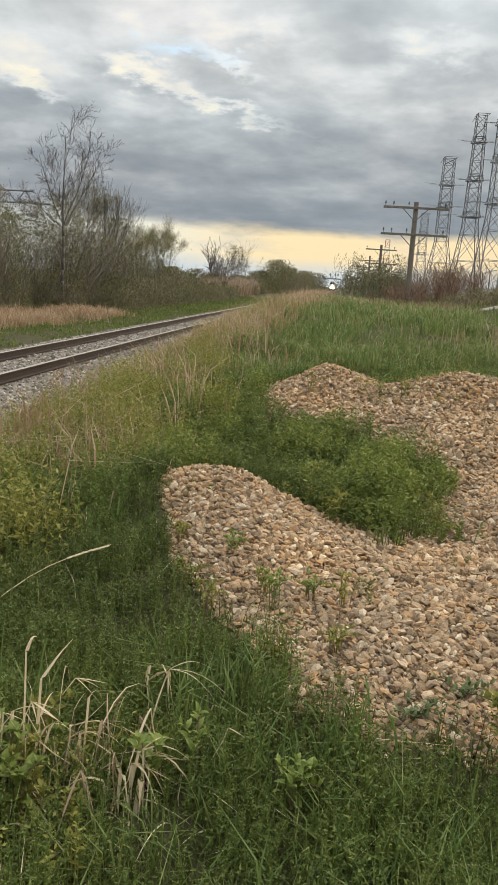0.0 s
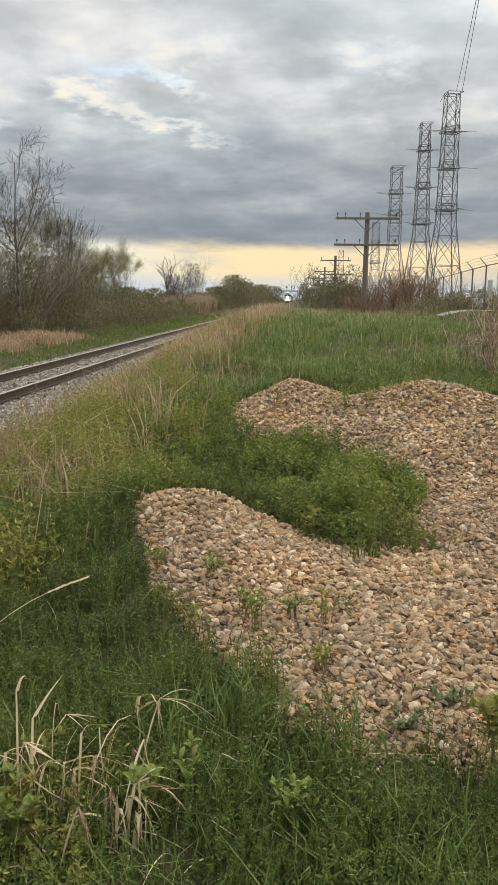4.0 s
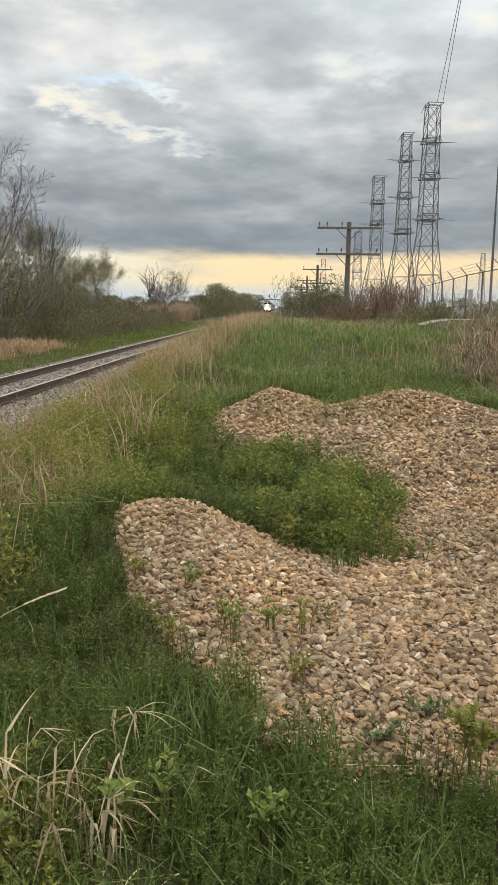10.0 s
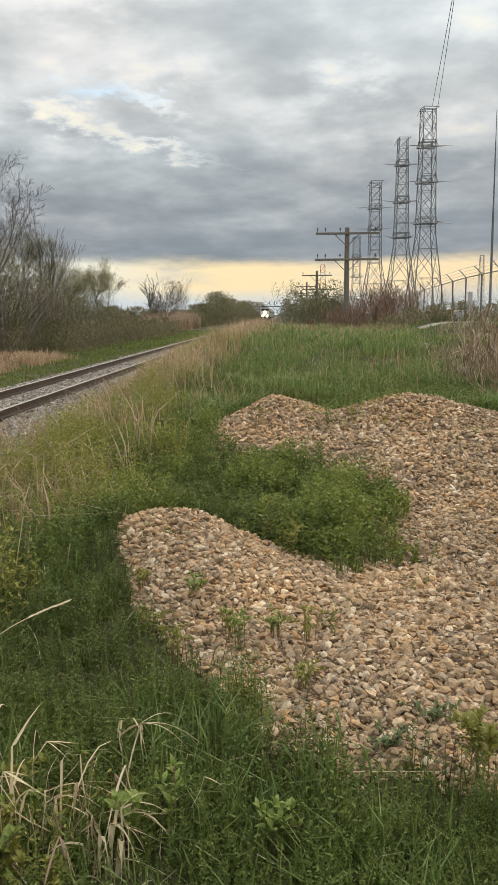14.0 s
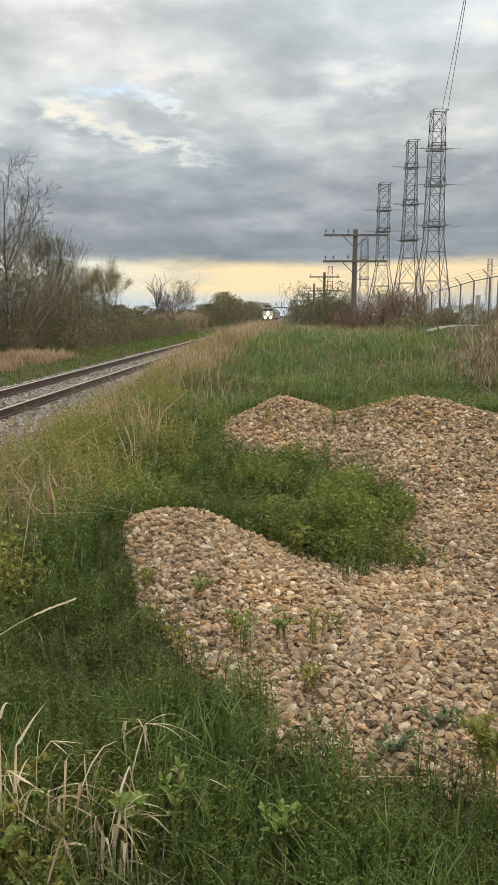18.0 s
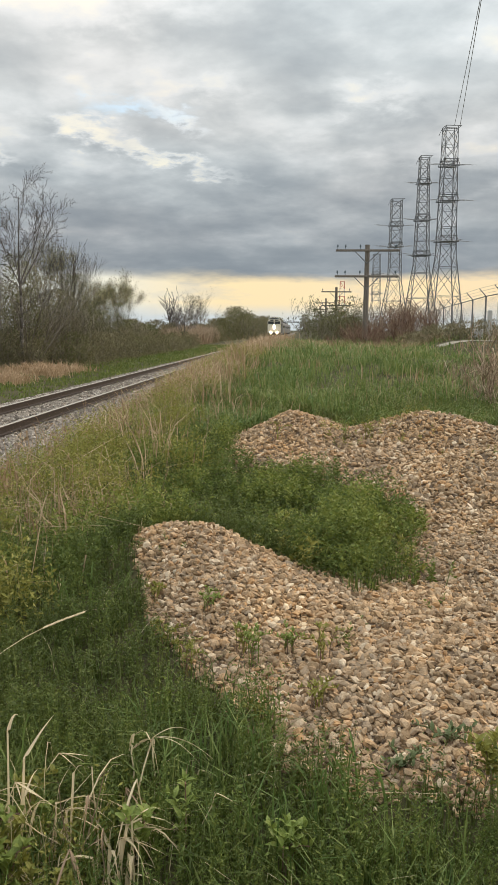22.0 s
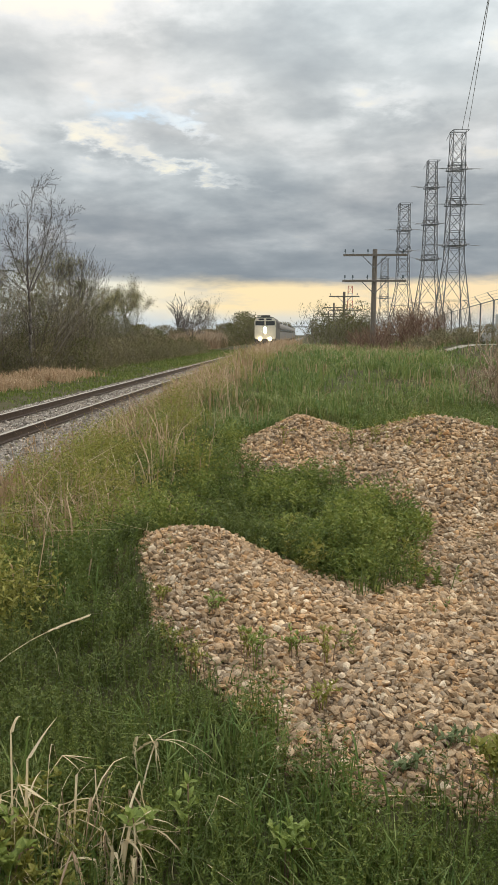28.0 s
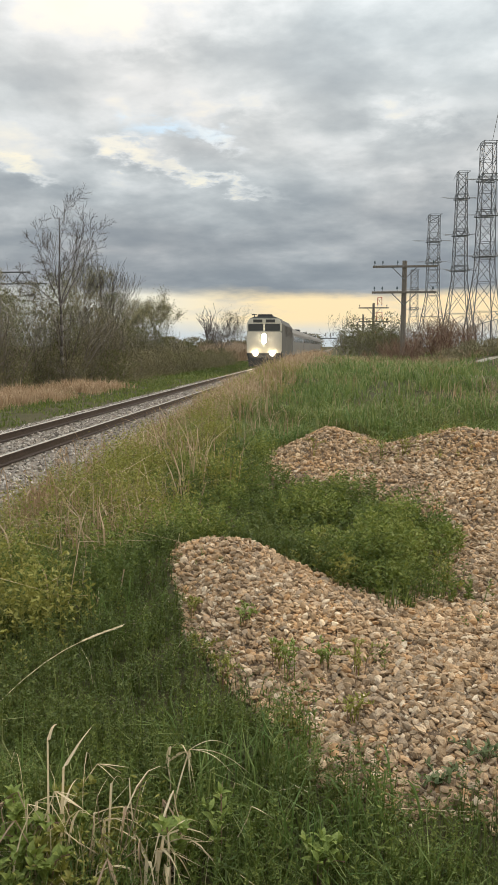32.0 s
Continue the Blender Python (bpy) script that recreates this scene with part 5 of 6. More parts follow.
def no_gravel(x, y):
    return smooth_step(0.015, -0.035, gravel_here(x, y)) * (x > -3.9 + 0.25 * waves(x, y, 0.8, 2)) * (1 - ((x > 4.8) & (y > 28.6) & (y < 31.6)))


def verge(x, y):
    return smooth_step(-4.3, -3.4, x + 0.4 * waves(x, y, 1.3)) * (1 - smooth_step(-2.4, -1.0, x - 0.012 * y + 0.6 * waves(x, y, 0.9, 3))) * (gravel_here(x, y) < 0)


def patches(size, seed, cut=0.0, soft=0.5):
    return lambda x, y: smooth_step(cut - soft, cut + soft, waves(x, y, size, seed))


def weeds(name, seed, n, x0, x1, y0, y1, high, leaf, long, per, mat, label, allow, near=1.0, stem=True, lean=0.25, low=0.15, clump=1, reach=0.12):
    """Leafy stems: leaves in a spiral up each stem."""
    rng = np.random.default_rng(seed)
    y = y0 + (y1 - y0) * rng.random(n) ** near
    x = rng.uniform(x0, x1, n)
    keep = allow(x, y) > rng.random(n)
    x, y = x[keep], y[keep]
    h = high * rng.uniform(0.5, 1.25, len(x))
    if clump > 1:
        # several stems from each foot, the outer ones shorter
        off = rng.normal(0, reach, (len(x), clump, 2))
        tall = np.exp(-(off ** 2).sum(-1) / (2 * (1.6 * reach) ** 2))
        x, y, h = (x[:, None] + off[..., 0]).ravel(), (y[:, None] + off[..., 1]).ravel(), (h[:, None] * tall).ravel()
        ok = gravel_here(x, y) < 0.02
        x, y, h = x[ok], y[ok], h[ok]
    n = len(x)
    z = ground_height(x, y)
    a = rng.uniform(0, 6.283, n)
    tilt = np.abs(rng.normal(0, lean, n)) * h
    foot = np.stack([x, y, z], -1)
    head = foot + np.stack([np.cos(a) * tilt, np.sin(a) * tilt, h], -1)
    t = np.linspace(low, 1.0, per)[None, :, None] + rng.normal(0, 0.03, (n, per, 1))
    at = (foot[:, None] * (1 - t) + head[:, None] * t).reshape(-1, 3)
    turn = (rng.uniform(0, 6.283, n)[:, None] + np.arange(per)[None] * 2.4).ravel()
    way = np.stack([np.cos(turn), np.sin(turn), rng.uniform(0.1, 0.9, n * per)], -1)
    v, f = leaves_at(at, rng, leaf * (1 - 0.35 * t.ravel()), long, way)
    if stem:
        s = np.stack([np.cos(a + 1.5), np.sin(a + 1.5), np.zeros(n)], -1) * 0.0025
        sv = np.stack([foot - s, foot + s, head], 1).reshape(-1, 3)
        sf = np.arange(n * 3).reshape(-1, 3) + len(v)
        v, f = np.concatenate([v, sv]), np.concatenate([f, sf])
    ob = new(name, mesh_of(name, v, f, mat))
    return tagged(ob, label, "weeds", kind="stuff")


def pocket_here(x, y):
    return no_gravel(x, y) * (heap_rise(x, y) > 0.05) * (y > 5.2) * (y < 9.2) * (x > -1.0)


def straw_bare(x, y):
    """Less green where the dead straw stands."""
    return 1 - 0.8 * np.exp(-((x + 0.80) / 0.32) ** 2 - ((y - 2.48) / 0.28) ** 2)


def everywhere(x, y):
    return np.ones_like(x)


# close ground cover
meadow("grass", 1, 40000, -2.8, 2.6, 1.8, 6.0, 0.16, 0.006, M_DARKWEED, "thick dark green grass round the gravel heaps", lambda x, y: no_gravel(x, y) * straw_bare(x, y) * (0.5 + 0.5 * patches(0.5, 3)(x, y)), near=1.2, tuft=16, loose=0.06)
weeds("weeds", 31, 420, -2.8, 2.2, 1.8, 6.2, 0.27, 0.0115, 2.3, 13, M_DARKWEED, "dense dark green leafy weeds", lambda x, y: no_gravel(x, y) * straw_bare(x, y) * (0.3 + 0.7 * smooth_step(2.7, 3.3, y)), near=1.2, clump=44, reach=0.12)
weeds("weeds", 32, 110, -2.6, 2.2, 1.8, 5.4, 0.30, 0.012, 2.4, 14, M_WEED, "bright green leafy weeds", lambda x, y: no_gravel(x, y) * patches(0.7, 12, 0.0)(x, y), near=1.2, clump=40, reach=0.10)
weeds("weeds", 44, 40, -1.4, -0.6, 2.0, 2.7, 0.24, 0.014, 2.4, 12, M_YELLOWWEED, "yellow-green weeds among dry straw", no_gravel, clump=5, reach=0.05)
weeds("weeds", 54, 170, -1.6, 1.4, 1.9, 3.4, 0.25, 0.0075, 2.6, 20, M_WEED, "feathery green weeds in front of the gravel", lambda x, y: no_gravel(x, y) * straw_bare(x, y), clump=30, reach=0.10)
meadow("grass", 33, 9000, -2.0, 2.0, 1.8, 3.3, 0.27, 0.006, M_LUSH, "long arching green grass blades", lambda x, y: no_gravel(x, y) * patches(0.4, 15, 0.1)(x, y), lean=0.25, bend=0.4, tuft=14, loose=0.04)
meadow("dry_grass", 34, 900, -2.6, 2.8, 1.2, 5.5, 0.20, 0.004, M_STRAW, "scattered dry straw among weeds", lambda x, y: no_gravel(x, y) * patches(0.5, 18, 0.1)(x, y), lean=0.6, bend=0.8)
# middle ground
meadow("grass", 2, 40000, -4.5, 6.0, 6.0, 15.0, 0.18, 0.008, M_GRASS, "thick green grass on uneven ground", lambda x, y: no_gravel(x, y) * (0.25 + 0.75 * smooth_step(9.0, 11.0, y)), tuft=22, loose=0.08)
weeds("weeds", 35, 140, -3.4, 0.9, 4.8, 10.8, 0.29, 0.019, 2.3, 13, M_WEED, "leafy green weeds beside the gravel", lambda x, y: no_gravel(x, y) * (0.35 + 0.65 * patches(0.6, 21)(x, y)), clump=46, reach=0.17)
# the dark leaf colour here stands in for shade between the taller clumps
weeds("weeds", 53, 420, -3.0, 0.9, 5.4, 10.0, 0.20, 0.020, 2.3, 12, M_DARKWEED, "low dark green weeds, coloured for the shade between taller ones", no_gravel, clump=9, reach=0.12)
weeds("weeds", 36, 62, -1.0, 1.0, 5.5, 8.4, 0.17, 0.021, 2.6, 12, M_WEED, "green weeds in a hollow of the gravel", pocket_here, clump=7, reach=0.07)
weeds("weeds", 37, 60, -0.25, 0.9, 5.3, 7.2, 0.22, 0.024, 2.6, 12, M_YELLOWWEED, "yellow-green weeds in a hollow of the gravel", lambda x, y: pocket_here(x, y) * patches(0.4, 4, 0.0)(x, y), clump=6, reach=0.05)
weeds("weeds", 50, 34, -0.1, 0.95, 5.4, 6.9, 0.36, 0.023, 2.4, 15, M_LIMEWEED, "lime green weeds in a hollow of the gravel", lambda x, y: smooth_step(0.05, -0.05, gravel_here(x, y)) * np.exp(-((x - 0.42) / 0.35) ** 2 - ((y - 6.15) / 0.5) ** 2), clump=46, reach=0.12)
weeds("weeds", 51, 70, -2.8, 0.2, 4.8, 9.8, 0.35, 0.022, 2.4, 14, M_LIMEWEED, "lime green weeds beside the gravel", lambda x, y: no_gravel(x, y) * patches(0.55, 34, -0.05, 0.3)(x, y), clump=44, reach=0.14)
weeds("weeds", 38, 330, -4.0, -1.2, 4.4, 26.0, 0.56, 0.022, 2.2, 12, M_YELLOWWEED, "yellow-green weeds along the track's verge", lambda x, y: verge(x, y) * patches(0.7, 24, -0.1, 0.2)(x, y) * (1 - np.exp(-((x + 2.85) / 0.5) ** 2 - ((y - 7.3) / 0.9) ** 2)), near=1.6, clump=40, reach=0.19)
weeds("weeds", 55, 150, -3.6, -1.3, 5.0, 14.0, 0.62, 0.018, 2.5, 15, M_LIMEWEED, "tall yellow-green sprigs standing out of the verge", lambda x, y: verge(x, y) * patches(0.8, 44, 0.05, 0.3)(x, y), clump=9, reach=0.10, lean=0.3)
weeds("dead_weeds", 42, 800, -4.2, -1.2, 5.0, 26.0, 0.52, 0.010, 2.6, 8, M_BROWNTWIG, "brown dead weed stems along the track's verge", lambda x, y: verge(x, y) * patches(0.7, 28, 0.0)(x, y), near=1.4, clump=7, reach=0.15)
weeds("weeds", 39, 900, -1.2, 6.0, 10.6, 16.0, 0.34, 0.020, 2.4, 12, M_WEED, "leafy green weeds behind the gravel", lambda x, y: no_gravel(x, y) * patches(0.7, 26)(x, y), clump=4, reach=0.10)
# stray weeds on the gravel
weeds("weeds", 40, 1200, -1.2, 3.4, 3.2, 10.5, 0.08, 0.013, 2.4, 10, M_WEED, "small weeds pushing through the gravel", lambda x, y: (gravel_here(x, y) > 0) * patches(0.45, 30, 0.55, 0.2)(x, y))
weeds("weeds", 49, 60, 0.2, 1.6, 9.2, 10.5, 0.12, 0.016, 2.6, 10, M_YELLOWWEED, "sparse weeds over the top of the heaps", lambda x, y: np.ones_like(x) * 0.9, stem=True)
# knoll and verge
meadow("lush_grass", 3, 128000, -4.0, 14.0, 10.8, 48.0, 0.29, 0.010, M_LUSH, "long fresh green grass on a low knoll", lambda x, y: no_gravel(x, y) * smooth_step(-3.8, -1.5, x - 0.01 * y) * (1 - 0.7 * smooth_step(3.8, 5.0, x) * smooth_step(22.5, 25.0, y)) * (0.5 + 0.5 * patches(0.9, 7)(x, y)), near=1.3, patch=1.9, lump=0.8, tuft=44, loose=0.10, lean=0.6, bend=0.95)
meadow("dry_grass", 41, 9000, -3.0, 9.0, 11.5, 44.0, 0.45, 0.006, M_DRY, "dry stalks scattered over a green knoll", lambda x, y: no_gravel(x, y) * patches(1.4, 11, 0.3)(x, y), near=1.4, lean=0.3, bend=0.5)
meadow("dry_grass", 4, 23000, -5.4, -1.0, 4.5, 70.0, 0.54, 0.0085, M_DRY, "dry tan grass along the track's verge", lambda x, y: verge(x, y) * (0.08 + 0.92 * patches(1.1, 5, 0.1, 0.35)(x, y)), near=1.7, lean=0.35, bend=0.55, patch=1.5, lump=0.7, tuft=24, loose=0.10)
meadow("dry_grass", 52, 24000, -4.6, -1.4, 15.0, 60.0, 0.52, 0.008, M_DRY, "pale dry grass along the edge of the ballast", lambda x, y: verge(x, y) * patches(1.3, 37, -0.35, 0.4)(x, y), near=1.3, lean=0.35, bend=0.6, tuft=26, loose=0.12)
meadow("dry_grass", 43, 14000, -1.5, 6.0, 33.0, 47.0, 0.30, 0.008, M_DRY, "dry tan grass at the foot of red shrubs", lambda x, y: patches(1.5, 9, 0.0)(x, y), lean=0.3, bend=0.4)
meadow("grass", 5, 26000, -5.2, -1.0, 3.0, 50.0, 0.22, 0.007, M_GRASS, "green grass along the track's verge", verge, near=1.5, tuft=18, loose=0.08)
# beyond the track
meadow("grass", 6, 34000, -18.0, -9.4, 18.0, 130.0, 0.18, 0.012, M_WEED, "short green grass beyond the track", everywhere, near=1.3, tuft=20, loose=0.12)
meadow("dry_grass", 7, 30000, -17.0, -13.0, 30.0, 52.0, 0.50, 0.011, M_DRY, "dry tan grass before a thicket", lambda x, y: patches(2.2, 3, -0.1, 0.5)(x, y) * (1 - smooth_step(41.0, 52.0, y + 2.5 * waves(x, y, 1.7, 5))), lean=0.35, bend=0.5, tuft=30, loose=0.15)
meadow("dry_grass", 45, 4200, 2.9, 7.0, 10.4, 20.0, 0.42, 0.006, M_BROWNTWIG, "brown dead grass beside the gravel", lambda x, y: no_gravel(x, y) * smooth_step(2.6, 4.2, x), lean=0.5, bend=0.6)
# the rest of the ground round the viewer
meadow("grass", 46, 30000, -4.8, 9.0, -9.0, 2.0, 0.20, 0.018, M_GRASS, "rough green grass on uneven ground", everywhere, tuft=14, loose=0.12)
meadow("grass", 47, 8000, 3.4, 12.0, 1.4, 16.0, 0.24, 0.012, M_GRASS, "rough green grass on uneven ground", no_gravel)
meadow("grass", 48, 10000, 9.0, 60.0, 10.0, 110.0, 0.30, 0.016, M_LUSH, "rough green grass of a wide field", everywhere, near=1.3)
meadow("reeds", 8, 30000, -19.6, -16.6, 108.0, 166.0, 2.7, 0.016, M_REED, "tall bank of dry tan reeds", lambda x, y: (0.4 + 0.6 * patches(3.0, 6)(x, y)) * smooth_step(106, 118, y) * (1 - smooth_step(148, 166, y)), lean=0.12, bend=0.22, patch=0.8, lump=2.5)


# ---- single plants ----
def ribbon(bm, points, wide, twist=0.0):
    """A folded grass leaf along points, wide in the middle and pointed at the end."""
    n = len(points)
    rows = []
    for i, p in enumerate(points):
        t = i / (n - 1)
        d = (points[min(i + 1, n - 1)] - points[max(i - 1, 0)]).normalized()
        side = d.cross(Vector((math.sin(twist * t), 0.3, math.cos(twist * t)))).normalized()
        w = wide * (0.55 + 0.45 * math.sin(math.pi * min(1, t * 1.3))) * (1 - t ** 3)
        fold = d.cross(side) * w * 0.25
        rows.append([bm.verts.new(p - side * w / 2), bm.verts.new(p + fold), bm.verts.new(p + side * w / 2)])
    for a, b in zip(rows, rows[1:]):
        for k in range(2):
            bm.faces.new((a[k], a[k + 1], b[k + 1], b[k]))


def arch(foot, ang, reach, high, droop, n=9, wob=0.0, rnd=None):
    """Points of a stalk that rises, leans over and hangs."""
    out = []
    for i in range(n):
        t = i / (n - 1)
        z = high * (math.sin(min(t / 0.72, 1) * math.pi / 2) - droop * max(0, (t - 0.66) / 0.34) ** 1.7)
        r = reach * t ** 1.7
        out.append(Vector((foot[0] + math.cos(ang) * r, foot[1] + math.sin(ang) * r, foot[2] + z)))
    return out


def kinked(rnd, foot, ang, high, lean, snap):
    """Points of a stiff dead stalk, straight to a sharp break and hanging on beyond it."""
    d = Vector((math.cos(ang) * lean, math.sin(ang) * lean, 1)).normalized()
    top = Vector(foot) + d * high * snap
    out = [Vector(foot).lerp(top, k / 4) + Vector((rnd.gauss(0, 0.004), rnd.gauss(0, 0.004), 0)) * (k > 0) for k in range(5)]
    a2 = ang + rnd.gauss(0, 0.6)
    w = Vector((math.cos(a2), math.sin(a2), rnd.uniform(-0.5, 0.9))).normalized()
    rest = high * (1 - snap)
    for k in (1, 2, 3):
        out.append(top + w * rest * k / 3 - Vector((0, 0, 0.12 * rest * (k / 3) ** 2)))
    return out


def straw_clump(name, at, count, high, reach, seed, label, mat, wide=0.007, spread=0.25, lean_to=None, stiff=0.65):
    """A tuft of single stalks and blades, some snapped, some arching."""
    rnd = random.Random(seed)
    clump = thing(name, at, 0, label, "grass")
    for i in range(count):
        foot = (rnd.gauss(0, spread), rnd.gauss(0, spread * 0.7), -0.03)
        ang = rnd.uniform(0, 6.283) if lean_to is None or rnd.random() < 0.5 else lean_to + rnd.gauss(0, 0.6)
        h = high * rnd.uniform(0.35, 1.1)
        bm = bmesh.new()
        if rnd.random() < stiff:
            pts = kinked(rnd, foot, ang, h, abs(rnd.gauss(0, 0.35)), rnd.uniform(0.55, 0.95))
            if i % 2:
                for p, q in zip(pts[:5], pts[1:5]):
                    bar(bm, p, q, wide * 0.30, wide * 0.26, 5)
                stalk = part("stalk", bm, mat, clump)
                top = pts[4]
                for _ in range(rnd.randint(1, 3)):
                    bm = bmesh.new()
                    a2, dz = ang + rnd.gauss(0, 0.55), rnd.uniform(-0.20, -0.02)
                    size = rnd.uniform(0.06, 0.18)
                    leaf = [top + Vector((math.cos(a2), math.sin(a2), 0)) * (size * k / 6) + Vector((0, 0, dz * (k / 6) ** 1.4)) for k in range(7)]
                    ribbon(bm, leaf, wide * rnd.uniform(0.9, 1.6), rnd.uniform(-2, 2))
                    part("hanging_leaf", bm, mat, stalk)
            else:
                ribbon(bm, pts, wide * rnd.uniform(0.35, 0.8), rnd.uniform(-1, 1))
                part("blade", bm, mat, clump)
        else:
            ribbon(bm, arch(foot, ang, reach * rnd.uniform(0.4, 1.2), h, rnd.uniform(0.1, 0.7)), wide * rnd.uniform(0.7, 1.4), rnd.uniform(-2, 2))
            part("blade", bm, mat, clump)
    return clump


def leaf_mesh(size, long, mat):
    """One pointed leaf with a raised midrib, laid along y."""
    bm = bmesh.new()
    rows = []
    for i in range(6):
        t = i / 5
        w = size * 0.5 * math.sin(math.pi * (0.06 + 0.92 * t) ** 0.8)
        y, z = size * long * t, size * long * (0.16 * math.sin(t * 2.6) - 0.10 * t * t)
        rows.append([bm.verts.new((-w, y, z + w * 0.25)), bm.verts.new((0, y, z)), bm.verts.new((w, y, z + w * 0.25))])
    for a, b in zip(rows, rows[1:]):
        for k in range(2):
            bm.faces.new((a[k], a[k + 1], b[k + 1], b[k]))
    me = bpy.data.meshes.new("leaf")
    bm.to_mesh(me)
    bm.free()
    me.materials.append(mat)
    return me


def leafy_weed(at, high, stems, per, leaf, long, mat, seed, label, lean=0.35):
    rnd = random.Random(seed)
    plant = thing("leafy_weed", at, rnd.uniform(0, 360), label, "weed", "single weeds in front")
    shape = leaf_mesh(leaf, long, mat)
    for s in range(stems):
        ang = 6.283 * s / stems + rnd.uniform(-0.4, 0.4)
        pts = arch((rnd.gauss(0, 0.015), rnd.gauss(0, 0.015), -0.03), ang, high * lean * rnd.uniform(0.3, 1.2), high * rnd.uniform(0.7, 1.05), 0.0, 6)
        bm = bmesh.new()
        for p, q in zip(pts, pts[1:]):
            bar(bm, p, q, 0.0028, 0.0022, 5)
        part("stem", bm, M_REDTWIG if s % 2 else mat, plant)
        for k in range(per):
            t = 0.30 + 0.70 * k / max(1, per - 1)
            f = t * (len(pts) - 1)
            i = min(int(f), len(pts) - 2)
            p = pts[i].lerp(pts[i + 1], f - i)
            ob = new("leaf", shape)
            ob.parent = plant
            g = (1.15 - 0.5 * t) * rnd.uniform(0.8, 1.15)
            ob.matrix_basis = pose(p.x, p.y, p.z, rnd.uniform(5, 45) + 25 * t, rnd.uniform(-25, 25), k * 137 + s * 60 + rnd.uniform(-15, 15)) @ Matrix.Diagonal((g, g, g, 1))
    return plant


straw_clump("dry_grass_clump", on_ground(-0.66, 2.58), 30, 0.42, 0.34, 5, "clump of broken pale dry grass stalks among weeds", M_STRAW, 0.0080, 0.13, 0.6, 0.75)
straw_clump("dry_grass_clump", on_ground(-0.98, 2.45), 24, 0.48, 0.30, 6, "clump of dead straw with hanging leaves", M_STRAW, 0.0075, 0.10, 0.3, 0.6)
straw_clump("dry_grass_clump", on_ground(-0.82, 2.40), 60, 0.11, 0.30, 27, "litter of flattened pale straw under weeds", M_STRAW, 0.011, 0.20, None, 0.3)
straw_clump("dead_stalk_clump", on_ground(-0.80, 2.50), 26, 0.46, 0.22, 26, "clump of dark brown dead weed stems", M_BROWNTWIG, 0.0075, 0.16, None, 0.9)
straw_clump("dry_grass_clump", on_ground(-0.52, 2.90), 7, 0.34, 0.25, 7, "few bent pale dry grass stalks", M_STRAW, 0.011, 0.05, 0.1, 0.9)
straw_clump("dry_grass_clump", on_ground(0.35, 2.72), 7, 0.10, 0.35, 9, "flattened pale straw at the gravel's edge", M_STRAW, 0.010, 0.10)
straw_clump("green_grass_tuft", on_ground(0.14, 2.78), 26, 0.30, 0.22, 10, "tuft of long arching green grass", M_LUSH, 0.009, 0.09, None, 0.2)
straw_clump("green_grass_tuft", on_ground(-1.32, 4.55), 16, 0.36, 0.25, 11, "tuft of long arching green grass", M_LUSH, 0.010, 0.09, None, 0.2)
straw_clump("green_grass_tuft", on_ground(-1.15, 2.7), 18, 0.45, 0.25, 12, "tuft of long arching green grass", M_LUSH, 0.010, 0.10, None, 0.2)
straw_clump("dry_grass_clump", on_ground(-2.75, 8.6), 30, 0.75, 0.25, 13, "clump of upright dry pinkish-tan stalks", M_DRY, 0.011, 0.25, None, 0.85)
straw_clump("dry_grass_clump", on_ground(-3.4, 10.2), 34, 0.8, 0.25, 14, "clump of upright dry pinkish-tan stalks", M_DRY, 0.012, 0.35, None, 0.85)
straw_clump("dry_grass_clump", on_ground(-2.9, 7.7), 90, 0.70, 0.2, 17, "dense clump of upright rust-tan dead stalks", M_DRY, 0.016, 0.17, None, 0.85)
straw_clump("dry_grass_clump", on_ground(-3.6, 11.9), 40, 0.62, 0.2, 18, "dense clump of upright rust-tan dead stalks", M_DRY, 0.013, 0.22, None, 0.85)
straw_clump("dry_grass_clump", on_ground(-2.3, 6.8), 20, 0.6, 0.25, 16, "clump of upright dry pinkish-tan stalks", M_DRY, 0.010, 0.25, None, 0.85)
straw_clump("dry_grass_clump", on_ground(4.3, 16.0), 16, 1.1, 0.5, 15, "tall pale dead weed stalks by the gravel", M_STRAW, 0.018, 0.5)

rnd_stalk = random.Random(19)
for i in range(9):
    x, y = rnd_stalk.uniform(-4.3, -2.4), rnd_stalk.uniform(7.2, 16.0)
    straw_clump("dry_grass_clump", on_ground(x, y), 22, rnd_stalk.uniform(0.55, 0.85), 0.25, 60 + i, "clump of upright dry pinkish-tan stalks", M_DRY, 0.012, 0.22, None, 0.9)
leafy_weed(on_ground(-0.03, 2.52), 0.22, 9, 8, 0.030, 2.1, M_WEED_BRIGHT, 41, "small weed with bright green pointed leaves")
leafy_weed(on_ground(0.72, 2.90), 0.30, 8, 13, 0.024, 2.9, M_YELLOWWEED, 42, "weed with narrow yellow-green leaves by the gravel")
leafy_weed(on_ground(-0.95, 2.62), 0.30, 3, 10, 0.026, 2.2, M_YELLOWWEED, 43, "weed with yellow-green leaves among straw")
leafy_weed(on_ground(-0.40, 2.60), 0.34, 3, 8, 0.022, 2.4, M_WEED_BRIGHT, 44, "thin weed with light green leaves")
leafy_weed(on_ground(0.92, 2.75), 0.13, 4, 10, 0.024, 2.6, M_WEED_BRIGHT, 45, "small weed with bright green pointed leaves")
